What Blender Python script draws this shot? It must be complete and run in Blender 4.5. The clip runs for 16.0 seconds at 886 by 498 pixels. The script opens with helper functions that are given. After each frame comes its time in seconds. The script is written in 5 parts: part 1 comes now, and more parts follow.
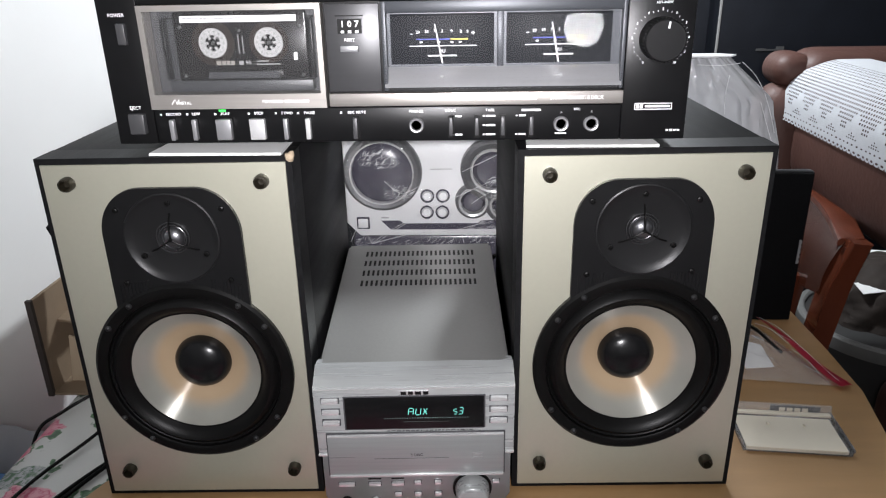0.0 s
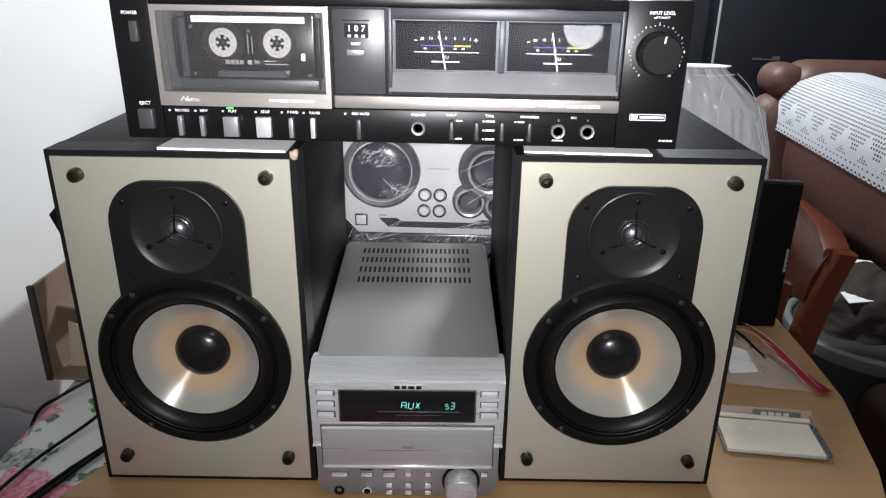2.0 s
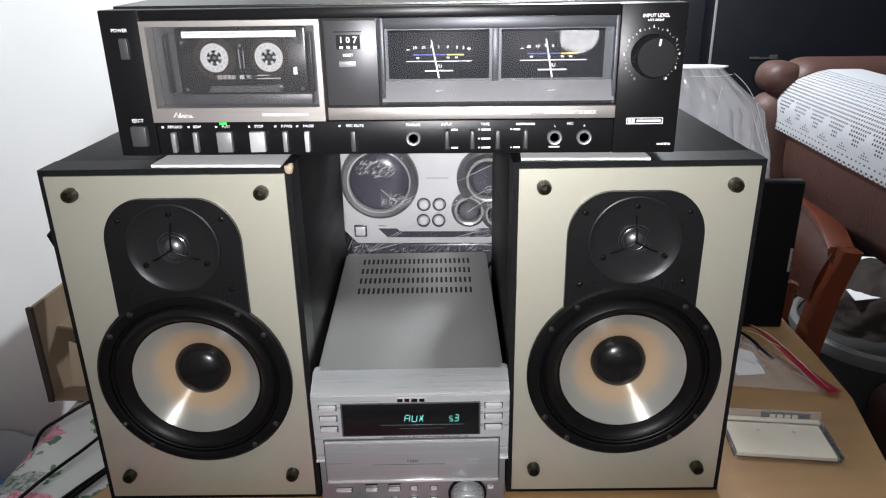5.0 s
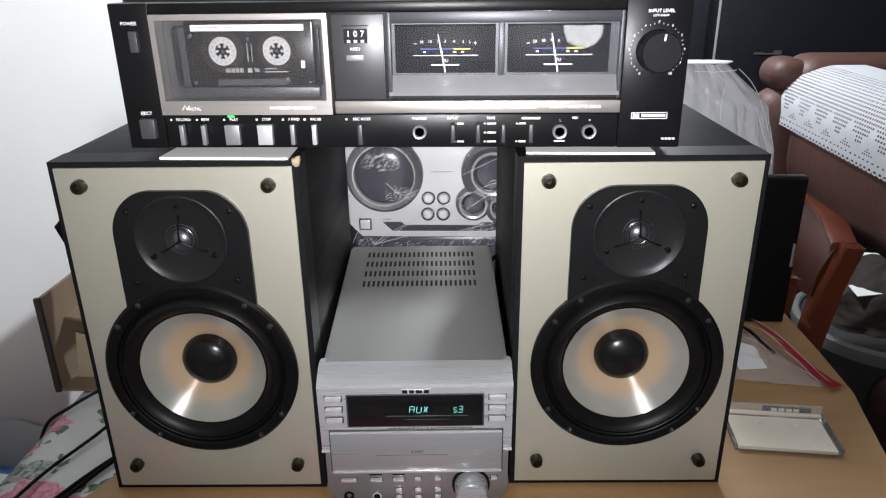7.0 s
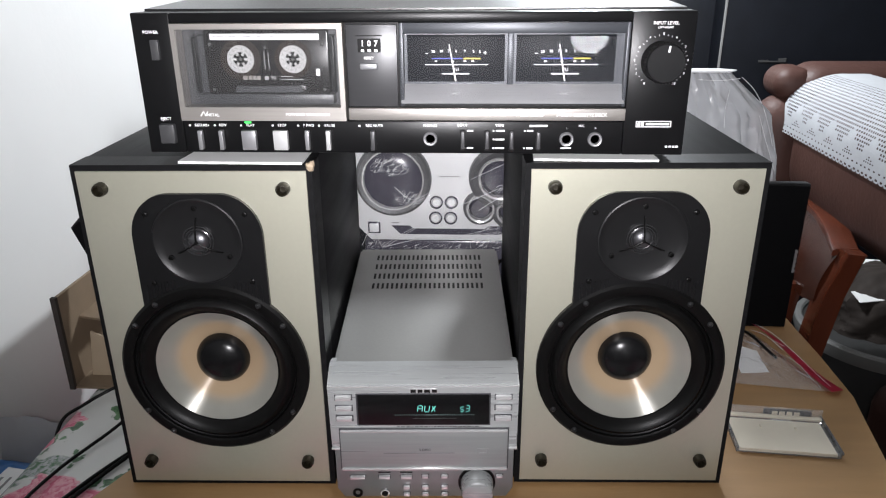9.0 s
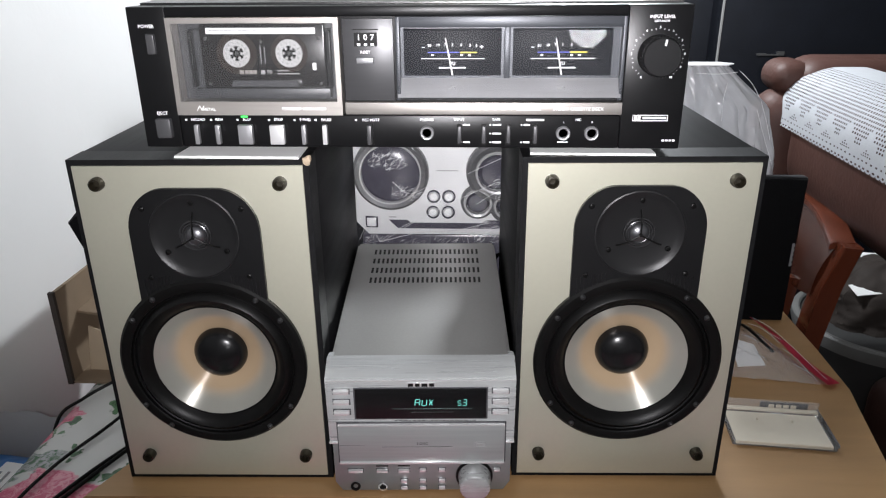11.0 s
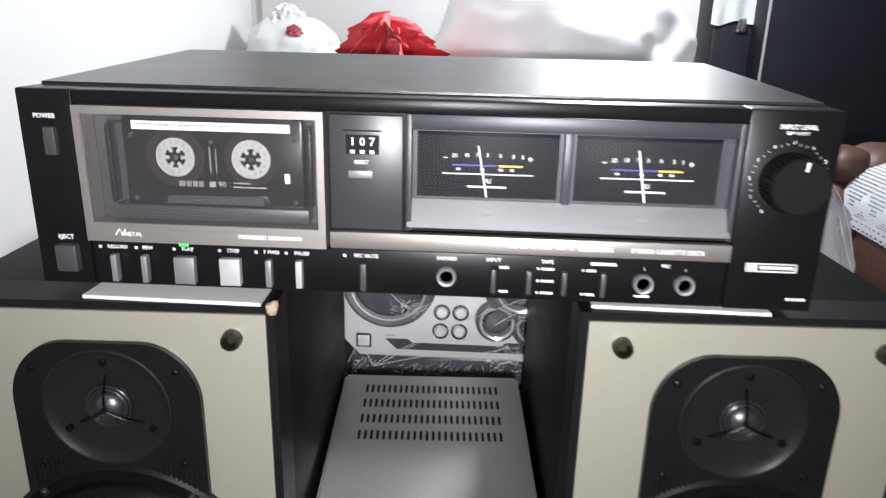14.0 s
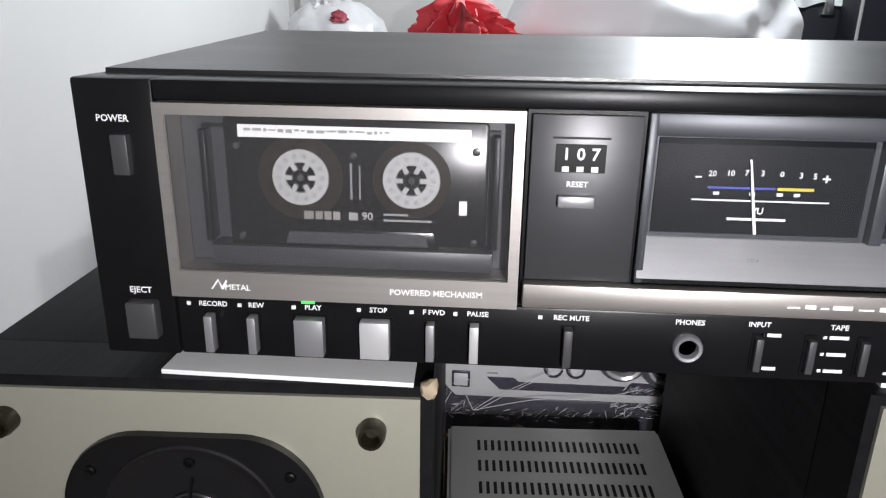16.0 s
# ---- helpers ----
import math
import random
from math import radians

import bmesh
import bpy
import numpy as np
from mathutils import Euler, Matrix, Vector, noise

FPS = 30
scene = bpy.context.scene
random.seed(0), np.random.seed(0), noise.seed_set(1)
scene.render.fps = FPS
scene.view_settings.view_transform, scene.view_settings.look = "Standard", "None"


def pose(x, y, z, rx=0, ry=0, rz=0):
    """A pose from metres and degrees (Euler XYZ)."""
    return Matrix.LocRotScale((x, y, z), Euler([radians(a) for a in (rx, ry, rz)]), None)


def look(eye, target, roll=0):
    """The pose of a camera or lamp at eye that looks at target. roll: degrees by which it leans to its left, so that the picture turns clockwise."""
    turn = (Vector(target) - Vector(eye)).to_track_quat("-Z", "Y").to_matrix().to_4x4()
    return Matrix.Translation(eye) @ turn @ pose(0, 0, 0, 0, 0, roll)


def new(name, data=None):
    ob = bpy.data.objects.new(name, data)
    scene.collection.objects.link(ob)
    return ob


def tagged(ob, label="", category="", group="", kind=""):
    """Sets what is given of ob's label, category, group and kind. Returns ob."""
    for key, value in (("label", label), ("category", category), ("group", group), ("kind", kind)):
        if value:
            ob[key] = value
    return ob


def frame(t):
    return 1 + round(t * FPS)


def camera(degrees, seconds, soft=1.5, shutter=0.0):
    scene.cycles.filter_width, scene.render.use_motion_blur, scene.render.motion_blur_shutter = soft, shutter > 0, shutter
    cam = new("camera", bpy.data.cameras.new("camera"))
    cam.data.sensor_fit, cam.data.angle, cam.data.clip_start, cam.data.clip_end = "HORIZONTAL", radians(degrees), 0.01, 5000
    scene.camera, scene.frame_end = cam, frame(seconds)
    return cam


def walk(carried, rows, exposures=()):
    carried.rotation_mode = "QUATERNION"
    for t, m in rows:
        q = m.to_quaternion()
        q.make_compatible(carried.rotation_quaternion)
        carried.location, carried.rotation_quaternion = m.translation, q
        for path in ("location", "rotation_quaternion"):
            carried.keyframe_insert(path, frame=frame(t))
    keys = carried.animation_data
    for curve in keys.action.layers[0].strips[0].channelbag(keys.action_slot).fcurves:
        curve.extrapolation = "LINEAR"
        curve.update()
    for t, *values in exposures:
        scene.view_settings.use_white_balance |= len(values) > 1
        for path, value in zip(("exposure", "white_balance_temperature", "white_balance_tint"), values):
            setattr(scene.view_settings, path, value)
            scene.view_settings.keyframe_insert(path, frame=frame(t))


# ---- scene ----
cam = camera(64.0, 16.0, soft=1.15, shutter=0.4)
EXPOSURES = [(0.0, 0.29), (12.6, 0.27), (13.5, 0.29), (14.5, 0.02), (16.0, -0.25)]
PATH = [
    (0, (0.0559, 0.0477, 1.2166), (-0.0293, 1.9061, 0.4823), -1.15),
    (0.5, (0.0535, 0.0475, 1.2148), (-0.0376, 1.8978, 0.4611), -0.94),
    (1, (0.0577, 0.0491, 1.2109), (-0.0438, 1.8809, 0.4146), -1.20),
    (1.5, (0.0566, 0.0442, 1.2173), (-0.0325, 1.8914, 0.4557), -0.61),
    (2, (0.0535, 0.0323, 1.2266), (-0.0127, 1.8868, 0.4806), 0.81),
    (2.5, (0.0533, 0.0336, 1.2302), (-0.0199, 1.8991, 0.5130), -0.00),
    (3, (0.0517, 0.0352, 1.2292), (-0.0286, 1.9032, 0.5191), -0.32),
    (3.5, (0.0534, 0.0390, 1.2286), (-0.0261, 1.8990, 0.4977), -0.18),
    (4, (0.0570, 0.0403, 1.2265), (-0.0185, 1.9021, 0.4998), -0.51),
    (6.5, (0.0558, 0.0353, 1.2266), (-0.0212, 1.8968, 0.4995), -1.07),
    (7, (0.0545, 0.0336, 1.2271), (-0.0273, 1.8897, 0.4867), -0.71),
    (7.5, (0.0541, 0.0306, 1.2259), (-0.0287, 1.8765, 0.4604), -0.42),
    (8, (0.0546, 0.0281, 1.2254), (-0.0355, 1.8798, 0.4749), -0.31),
    (8.5, (0.0526, 0.0199, 1.2303), (-0.0423, 1.8692, 0.4746), -0.32),
    (9, (0.0511, 0.0175, 1.2331), (-0.0425, 1.8768, 0.5023), -0.40),
    (11.5, (0.0528, 0.0172, 1.2336), (-0.0358, 1.8698, 0.4852), -0.42),
    (12, (0.0519, 0.0169, 1.2358), (-0.0362, 1.8702, 0.4891), -0.29),
    (12.5, (0.0507, 0.0198, 1.2357), (-0.0361, 1.8738, 0.4907), -0.23),
    (13, (0.0564, 0.0580, 1.2350), (-0.0132, 1.9218, 0.5129), 0.79),
    (13.5, (0.0545, 0.1373, 1.2389), (0.0056, 2.0382, 0.6190), 0.59),
    (14, (0.0252, 0.2130, 1.2436), (-0.0510, 2.1149, 0.6296), 1.42),
    (14.5, (-0.0015, 0.2677, 1.2365), (-0.1312, 2.1804, 0.6669), 0.49),
    (15, (-0.0331, 0.2952, 1.2333), (-0.1664, 2.2023, 0.6458), -0.15),
    (15.5, (-0.0611, 0.3253, 1.2242), (-0.2100, 2.2193, 0.5990), 0.52),
    (16, (-0.0696, 0.3345, 1.2289), (-0.1818, 2.2271, 0.5922), 0.96),
]
walk(cam, [(t, look(eye, target, roll)) for t, eye, target, roll in PATH], EXPOSURES)

# ---- light ----
def node_world(strength, colour):
    w = bpy.data.worlds.new("room_air")
    w.use_nodes = True
    bg = w.node_tree.nodes["Background"]
    bg.inputs["Color"].default_value = (*colour, 1)
    bg.inputs["Strength"].default_value = strength
    scene.world = w


node_world(0.005, (0.95, 0.97, 1.0))


def lamp(name, kind, place, power, size, colour=(1, 1, 1), target=None):
    data = bpy.data.lights.new(name, kind)
    data.energy, data.color = power, colour
    if kind == "AREA":
        data.shape, data.size = "DISK", size
    else:
        data.shadow_soft_size = size
    ob = new(name, data)
    ob.matrix_world = look(place, target) if target else Matrix.Translation(place)
    return ob


torch = lamp("phone_light", "SPOT", (0.056, -0.020, 1.238), 28.0, 0.010, (1.0, 0.98, 1.02), (0.03, 0.60, 1.19))
torch.data.spot_size, torch.data.spot_blend = radians(92), 1.0
lamp("back_lamp", "POINT", (0.28, 1.43, 1.53), 30.0, 0.06, (0.90, 0.95, 1.0))
lamp("room_lamp", "POINT", (0.46, -1.58, 1.205), 3.8, 0.070, (0.95, 0.97, 1.0))


# ---- materials ----
def mat(name, colour, rough=0.5, metal=0.0, vary=0.06, scale=30.0, bump=0.0, bump_scale=200.0, stretch=(1, 1, 1), coat=0.0, spec=0.5,
        rough_vary=0.0, alpha=1.0, aniso=0.0, sheen=0.0):
    m = bpy.data.materials.new(name)
    m.use_nodes = True
    nt = m.node_tree
    b = nt.nodes["Principled BSDF"]
    b.inputs["Roughness"].default_value = rough
    b.inputs["Metallic"].default_value = metal
    b.inputs["Coat Weight"].default_value = coat
    b.inputs["Coat Roughness"].default_value = 0.08
    b.inputs["Specular IOR Level"].default_value = spec
    b.inputs["Alpha"].default_value = alpha
    b.inputs["Sheen Weight"].default_value = sheen
    b.inputs["Anisotropic"].default_value = aniso
    tc = nt.nodes.new("ShaderNodeTexCoord")
    mp = nt.nodes.new("ShaderNodeMapping")
    mp.inputs["Scale"].default_value = stretch
    nt.links.new(tc.outputs["Object"], mp.inputs["Vector"])
    n = nt.nodes.new("ShaderNodeTexNoise")
    n.inputs["Scale"].default_value, n.inputs["Detail"].default_value = scale, 6
    nt.links.new(mp.outputs[0], n.inputs["Vector"])
    mix = nt.nodes.new("ShaderNodeMix")
    mix.data_type = "RGBA"
    lo = [max(0, c * (1 - vary * 2)) for c in colour]
    hi = [min(1, c * (1 + vary * 2)) for c in colour]
    mix.inputs[6].default_value, mix.inputs[7].default_value = (*lo, 1), (*hi, 1)
    nt.links.new(n.outputs["Fac"], mix.inputs[0])
    nt.links.new(mix.outputs[2], b.inputs["Base Color"])
    if rough_vary:
        mr = nt.nodes.new("ShaderNodeMapRange")
        mr.inputs[3].default_value, mr.inputs[4].default_value = max(0.02, rough - rough_vary), min(1, rough + rough_vary)
        n2 = nt.nodes.new("ShaderNodeTexNoise")
        n2.inputs["Scale"].default_value = scale * 0.4
        nt.links.new(mp.outputs[0], n2.inputs["Vector"])
        nt.links.new(n2.outputs["Fac"], mr.inputs[0])
        nt.links.new(mr.outputs[0], b.inputs["Roughness"])
    if bump:
        bn = nt.nodes.new("ShaderNodeTexNoise")
        bn.inputs["Scale"].default_value, bn.inputs["Detail"].default_value = bump_scale, 4
        nt.links.new(mp.outputs[0], bn.inputs["Vector"])
        bp = nt.nodes.new("ShaderNodeBump")
        bp.inputs["Strength"].default_value, bp.inputs["Distance"].default_value = bump, 0.002
        nt.links.new(bn.outputs["Fac"], bp.inputs["Height"])
        nt.links.new(bp.outputs[0], b.inputs["Normal"])
    return m


def glow(name, colour, strength):
    m = bpy.data.materials.new(name)
    m.use_nodes = True
    b = m.node_tree.nodes["Principled BSDF"]
    b.inputs["Base Color"].default_value = (*[c * 0.3 for c in colour], 1)
    b.inputs["Emission Color"].default_value = (*colour, 1)
    b.inputs["Emission Strength"].default_value = strength
    return m


def clear(name, tint=(1, 1, 1), rough=0.02, gloss=1.0, haze=0.0, bump=0.0, bump_scale=40.0, ior=1.45):
    """Thin clear plastic: light passes straight on, with a Fresnel gloss and a little milky haze."""
    m = bpy.data.materials.new(name)
    m.use_nodes = True
    nt = m.node_tree
    nt.nodes.clear()
    out = nt.nodes.new("ShaderNodeOutputMaterial")
    tr = nt.nodes.new("ShaderNodeBsdfTransparent")
    tr.inputs[0].default_value = (*tint, 1)
    gl = nt.nodes.new("ShaderNodeBsdfGlossy")
    gl.inputs["Roughness"].default_value = rough
    df = nt.nodes.new("ShaderNodeBsdfDiffuse")
    df.inputs[0].default_value = (0.85, 0.86, 0.88, 1)
    fr = nt.nodes.new("ShaderNodeFresnel")
    fr.inputs[0].default_value = ior
    mul = nt.nodes.new("ShaderNodeMath")
    mul.operation, mul.use_clamp = "MULTIPLY", True
    mul.inputs[1].default_value = gloss
    nt.links.new(fr.outputs[0], mul.inputs[0])
    hz = nt.nodes.new("ShaderNodeMixShader")
    hz.inputs[0].default_value = haze
    nt.links.new(tr.outputs[0], hz.inputs[1])
    nt.links.new(df.outputs[0], hz.inputs[2])
    mx = nt.nodes.new("ShaderNodeMixShader")
    nt.links.new(mul.outputs[0], mx.inputs[0])
    nt.links.new(hz.outputs[0], mx.inputs[1])
    nt.links.new(gl.outputs[0], mx.inputs[2])
    nt.links.new(mx.outputs[0], out.inputs[0])
    if bump:
        tc = nt.nodes.new("ShaderNodeTexCoord")
        n = nt.nodes.new("ShaderNodeTexNoise")
        n.inputs["Scale"].default_value, n.inputs["Detail"].default_value, n.inputs["Distortion"].default_value = bump_scale, 5, 1.5
        nt.links.new(tc.outputs["Object"], n.inputs["Vector"])
        bp = nt.nodes.new("ShaderNodeBump")
        bp.inputs["Strength"].default_value, bp.inputs["Distance"].default_value = bump, 0.01
        nt.links.new(n.outputs["Fac"], bp.inputs["Height"])
        for nd in (gl,):
            nt.links.new(bp.outputs[0], nd.inputs["Normal"])
    return m


M_WALL = mat("wall_paint", (0.76, 0.76, 0.75), 0.6, vary=0.02, scale=6, bump=0.15, bump_scale=90)
M_BACKWALL = mat("grey_wall_paint", (0.50, 0.49, 0.48), 0.6, vary=0.03, scale=5, bump=0.15, bump_scale=90)
M_CEIL = mat("ceiling_paint", (0.8, 0.8, 0.79), 0.8, vary=0.02, scale=4)
M_FLOOR = mat("floor_tile_brown", (0.16, 0.11, 0.08), 0.35, vary=0.12, scale=9)
M_BLACK = mat("black_deck_paint", (0.006, 0.006, 0.0065), 0.32, vary=0.15, scale=60, bump=0.03, bump_scale=900, rough_vary=0.04, spec=0.2)
M_CASE = mat("black_metal_case", (0.008, 0.008, 0.0085), 0.34, vary=0.2, scale=40, bump=0.06, bump_scale=1200, rough_vary=0.05, spec=0.6)
M_PLASTIC = mat("black_plastic", (0.007, 0.007, 0.0075), 0.36, vary=0.15, scale=50, bump=0.04, bump_scale=700, spec=0.22)
M_RUBBER = mat("black_rubber", (0.0036, 0.0035, 0.0035), 0.38, vary=0.2, scale=60, spec=0.18)
M_GLOSSBLACK = mat("gloss_black", (0.005, 0.005, 0.0055), 0.24, vary=0.1, scale=20, rough_vary=0.06, spec=0.35)
M_ASH = mat("black_ash_vinyl", (0.009, 0.009, 0.0097), 0.50, vary=0.35, scale=28, bump=0.12, bump_scale=120, stretch=(6, 0.35, 6), rough_vary=0.06, spec=0.08)
M_CHAMP = mat("champagne_panel", (0.53, 0.52, 0.425), 0.42, metal=0.6, vary=0.015, scale=260, bump=0.02, bump_scale=1500)
M_DOORTRIM = mat("beige_brushed_metal", (0.41, 0.385, 0.36), 0.42, metal=0.8, vary=0.05, scale=60, stretch=(0.3, 8, 8), bump=0.04, bump_scale=600)
M_SILVER = mat("brushed_aluminium", (0.62, 0.62, 0.63), 0.34, metal=0.9, vary=0.05, scale=50, stretch=(0.25, 10, 10), bump=0.04, bump_scale=500)
M_TEACTOP = mat("grey_painted_steel", (0.34, 0.336, 0.322), 0.38, metal=0.7, vary=0.03, scale=400, bump=0.03, bump_scale=1800)
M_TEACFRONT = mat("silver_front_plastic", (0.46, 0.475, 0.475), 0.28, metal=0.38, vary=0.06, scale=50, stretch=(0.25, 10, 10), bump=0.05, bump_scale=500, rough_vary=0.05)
# the front's silver again, darker for the drawer and darkest for the lower front
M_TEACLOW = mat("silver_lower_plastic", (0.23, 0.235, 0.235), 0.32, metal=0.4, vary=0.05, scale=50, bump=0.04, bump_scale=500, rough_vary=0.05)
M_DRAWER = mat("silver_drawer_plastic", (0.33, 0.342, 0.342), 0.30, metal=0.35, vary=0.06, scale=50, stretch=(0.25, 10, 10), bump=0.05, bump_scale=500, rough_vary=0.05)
M_HORN = mat("satin_black_horn", (0.010, 0.010, 0.0105), 0.36, vary=0.12, scale=40, bump=0.03, bump_scale=900, rough_vary=0.05, spec=0.26)
M_TWRING = mat("dark_metal_ring", (0.05, 0.05, 0.052), 0.24, metal=0.6, vary=0.08, scale=60)
M_SCREW = mat("blackened_steel", (0.06, 0.06, 0.062), 0.28, metal=0.7, vary=0.1, scale=80)
M_BRIGHT = mat("polished_silver", (0.84, 0.84, 0.84), 0.16, metal=0.6, vary=0.02, scale=40)
M_CHROME = mat("chrome", (0.78, 0.78, 0.78), 0.12, metal=1.0, vary=0.03, scale=30)
M_GREYPANEL = mat("dark_grey_panel", (0.055, 0.055, 0.058), 0.36, metal=0.3, vary=0.05, scale=60, stretch=(0.3, 6, 6), bump=0.03, bump_scale=600)
M_METERFACE = mat("meter_black", (0.007, 0.008, 0.011), 0.5, vary=0.1, scale=30, spec=0.12)
M_METERFRAME = mat("meter_frame_grey", (0.05, 0.054, 0.062), 0.4, metal=0.3, vary=0.06, scale=30)
M_WHITEINK = mat("white_print", (0.88, 0.88, 0.88), 0.5, vary=0.01, scale=80)
M_GREYINK = mat("grey_print", (0.30, 0.30, 0.30), 0.5, vary=0.02, scale=80)
# dark print, and the painted shade round the receiver's buttons
M_INK_AND_SHADE = mat("dark_print_and_shade", (0.05, 0.05, 0.055), 0.5, vary=0.02, scale=80)
M_BLUEINK = mat("blue_print", (0.05, 0.07, 0.42), 0.5, vary=0.02, scale=80)
M_YELLOWINK = mat("yellow_print", (0.70, 0.55, 0.06), 0.5, vary=0.02, scale=80)
M_PAPER = mat("white_paper", (0.86, 0.86, 0.85), 0.7, vary=0.02, scale=50)
M_REEL = mat("white_reel_plastic", (0.40, 0.40, 0.395), 0.45, vary=0.03, scale=90)
M_SHELL = mat("smoky_cassette_shell", (0.008, 0.007, 0.007), 0.22, vary=0.1, scale=60, spec=0.4)
M_TAPE = mat("brown_tape_pack", (0.02, 0.014, 0.011), 0.25, vary=0.1, scale=60)
M_SLEEVE = mat("grey_pocket_plastic", (0.040, 0.041, 0.045), 0.4, vary=0.05, scale=50)
M_BUTTON = mat("grey_button", (0.30, 0.30, 0.31), 0.38, metal=0.5, vary=0.04, scale=60)
M_BUTTONLIGHT = mat("light_button", (0.52, 0.52, 0.52), 0.36, metal=0.3, vary=0.03, scale=60)
M_BUTTONDARK = mat("dark_button", (0.06, 0.06, 0.063), 0.4, metal=0.2, vary=0.05, scale=60)
M_LED = glow("green_led", (0.05, 0.9, 0.1), 2.2)
M_VFD = glow("teal_display", (0.16, 0.62, 0.55), 0.9)
M_VFDDIM = glow("dim_display", (0.30, 0.42, 0.42), 0.25)
M_BRONZE = mat("bronze_pin", (0.022, 0.018, 0.011), 0.36, metal=0.4, vary=0.2, scale=300, rough_vary=0.1)
M_CONE = mat("poly_cone", (0.39, 0.385, 0.345), 0.34, metal=0.35, vary=0.03, scale=30, aniso=0.95)


def cone_tint():
    """The cone's plastic goes from tan round the cap to silver grey at the rim."""
    nt = M_CONE.node_tree
    b = nt.nodes["Principled BSDF"]
    b.inputs["Anisotropic Rotation"].default_value = 0.25
    tg = nt.nodes.new("ShaderNodeTangent")
    tg.direction_type, tg.axis = "RADIAL", "Y"
    nt.links.new(tg.outputs[0], b.inputs["Tangent"])
    tc = nt.nodes.new("ShaderNodeTexCoord")
    flat = nt.nodes.new("ShaderNodeVectorMath")
    flat.operation = "MULTIPLY"
    flat.inputs[1].default_value = (1, 0, 1)
    ln = nt.nodes.new("ShaderNodeVectorMath")
    ln.operation = "LENGTH"
    nt.links.new(tc.outputs["Object"], flat.inputs[0])
    nt.links.new(flat.outputs[0], ln.inputs[0])
    mr = nt.nodes.new("ShaderNodeMapRange")
    mr.interpolation_type = "SMOOTHSTEP"
    mr.inputs[1].default_value, mr.inputs[2].default_value = 0.036, 0.050
    nt.links.new(ln.outputs["Value"], mr.inputs[0])
    mx = nt.nodes.new("ShaderNodeMix")
    mx.data_type = "RGBA"
    mx.inputs[6].default_value = (0.40, 0.295, 0.19, 1)
    nt.links.new(mr.outputs[0], mx.inputs[0])
    nt.links.new(b.inputs["Base Color"].links[0].from_socket, mx.inputs[7])
    nt.links.new(mx.outputs[2], b.inputs["Base Color"])
    mt = nt.nodes.new("ShaderNodeMapRange")
    mt.inputs[3].default_value, mt.inputs[4].default_value = 0.05, 0.45
    nt.links.new(mr.outputs[0], mt.inputs[0])
    nt.links.new(mt.outputs[0], b.inputs["Metallic"])


cone_tint()
M_WOOD = mat("light_wood_board", (0.35, 0.205, 0.09), 0.45, vary=0.10, scale=7, stretch=(1, 9, 9), bump=0.08, bump_scale=60, rough_vary=0.08)
M_CARD = mat("brown_cardboard", (0.20, 0.145, 0.095), 0.75, vary=0.06, scale=14, stretch=(1, 3, 3), bump=0.1, bump_scale=120)
M_CARDLIGHT = mat("pale_cardboard", (0.42, 0.33, 0.23), 0.75, vary=0.06, scale=20, bump=0.1, bump_scale=120)
M_CARDDARK = mat("cardboard_edge", (0.03, 0.022, 0.018), 0.8, vary=0.15, scale=40)
M_LEATHER = mat("brown_leather", (0.060, 0.027, 0.021), 0.55, vary=0.15, scale=18, bump=0.3, bump_scale=140, rough_vary=0.08, spec=0.3)
M_REDWOOD = mat("polished_red_wood", (0.085, 0.022, 0.011), 0.15, vary=0.25, scale=9, stretch=(4, 4, 0.7), coat=0.6)
M_LACE = mat("white_cotton_lace", (0.38, 0.39, 0.41), 0.9, vary=0.04, scale=90, bump=0.3, bump_scale=500)
M_BIGBLACK = mat("black_cabinet_vinyl", (0.005, 0.006, 0.009), 0.5, vary=0.2, scale=20, bump=0.1, bump_scale=160, spec=0.15)
M_GRILLE = mat("black_grille_cloth", (0.0035, 0.0035, 0.004), 0.9, vary=0.2, scale=400, bump=0.3, bump_scale=1800, spec=0.08)
M_RED = mat("red_cloth", (0.50, 0.012, 0.025), 0.6, vary=0.15, scale=20, sheen=0.2)
M_ZIPRED = mat("red_zip_strip", (0.55, 0.03, 0.07), 0.4, vary=0.06, scale=30)
M_WHITEBAG = mat("white_plastic_bag", (0.62, 0.62, 0.63), 0.38, vary=0.03, scale=20, bump=0.2, bump_scale=50)
M_PINKINK = mat("dark_red_print", (0.30, 0.04, 0.06), 0.5, vary=0.1, scale=60)
M_MINI = mat("mini_system_silver", (0.74, 0.745, 0.75), 0.36, metal=0.15, vary=0.03, scale=60)
M_MINIDARK = mat("mini_system_dark", (0.045, 0.042, 0.06), 0.25, vary=0.1, scale=40)
M_BLUEBAG = mat("blue_plastic", (0.05, 0.17, 0.42), 0.4, vary=0.1, scale=20)
M_GREYTUB = mat("grey_plastic_tub", (0.05, 0.05, 0.05), 0.5, vary=0.08, scale=20)
M_GREYRIM = mat("pale_grey_plastic", (0.20, 0.20, 0.195), 0.45, vary=0.06, scale=20)
M_DOME = mat("titanium_dome", (0.16, 0.16, 0.17), 0.36, metal=0.9, vary=0.05, scale=40)
M_RING = mat("dark_grey_ring", (0.10, 0.10, 0.105), 0.35, metal=0.3, vary=0.06, scale=30)
# whitish colour stands in for the glints on creased clear film
M_FOLD_GLINT = mat("painted_fold_glint", (0.80, 0.80, 0.82), 0.15, vary=0.02, scale=60, alpha=0.75)
M_WHITECLOTH = mat("white_cloth", (0.75, 0.77, 0.78), 0.85, vary=0.05, scale=60, bump=0.2, bump_scale=300)
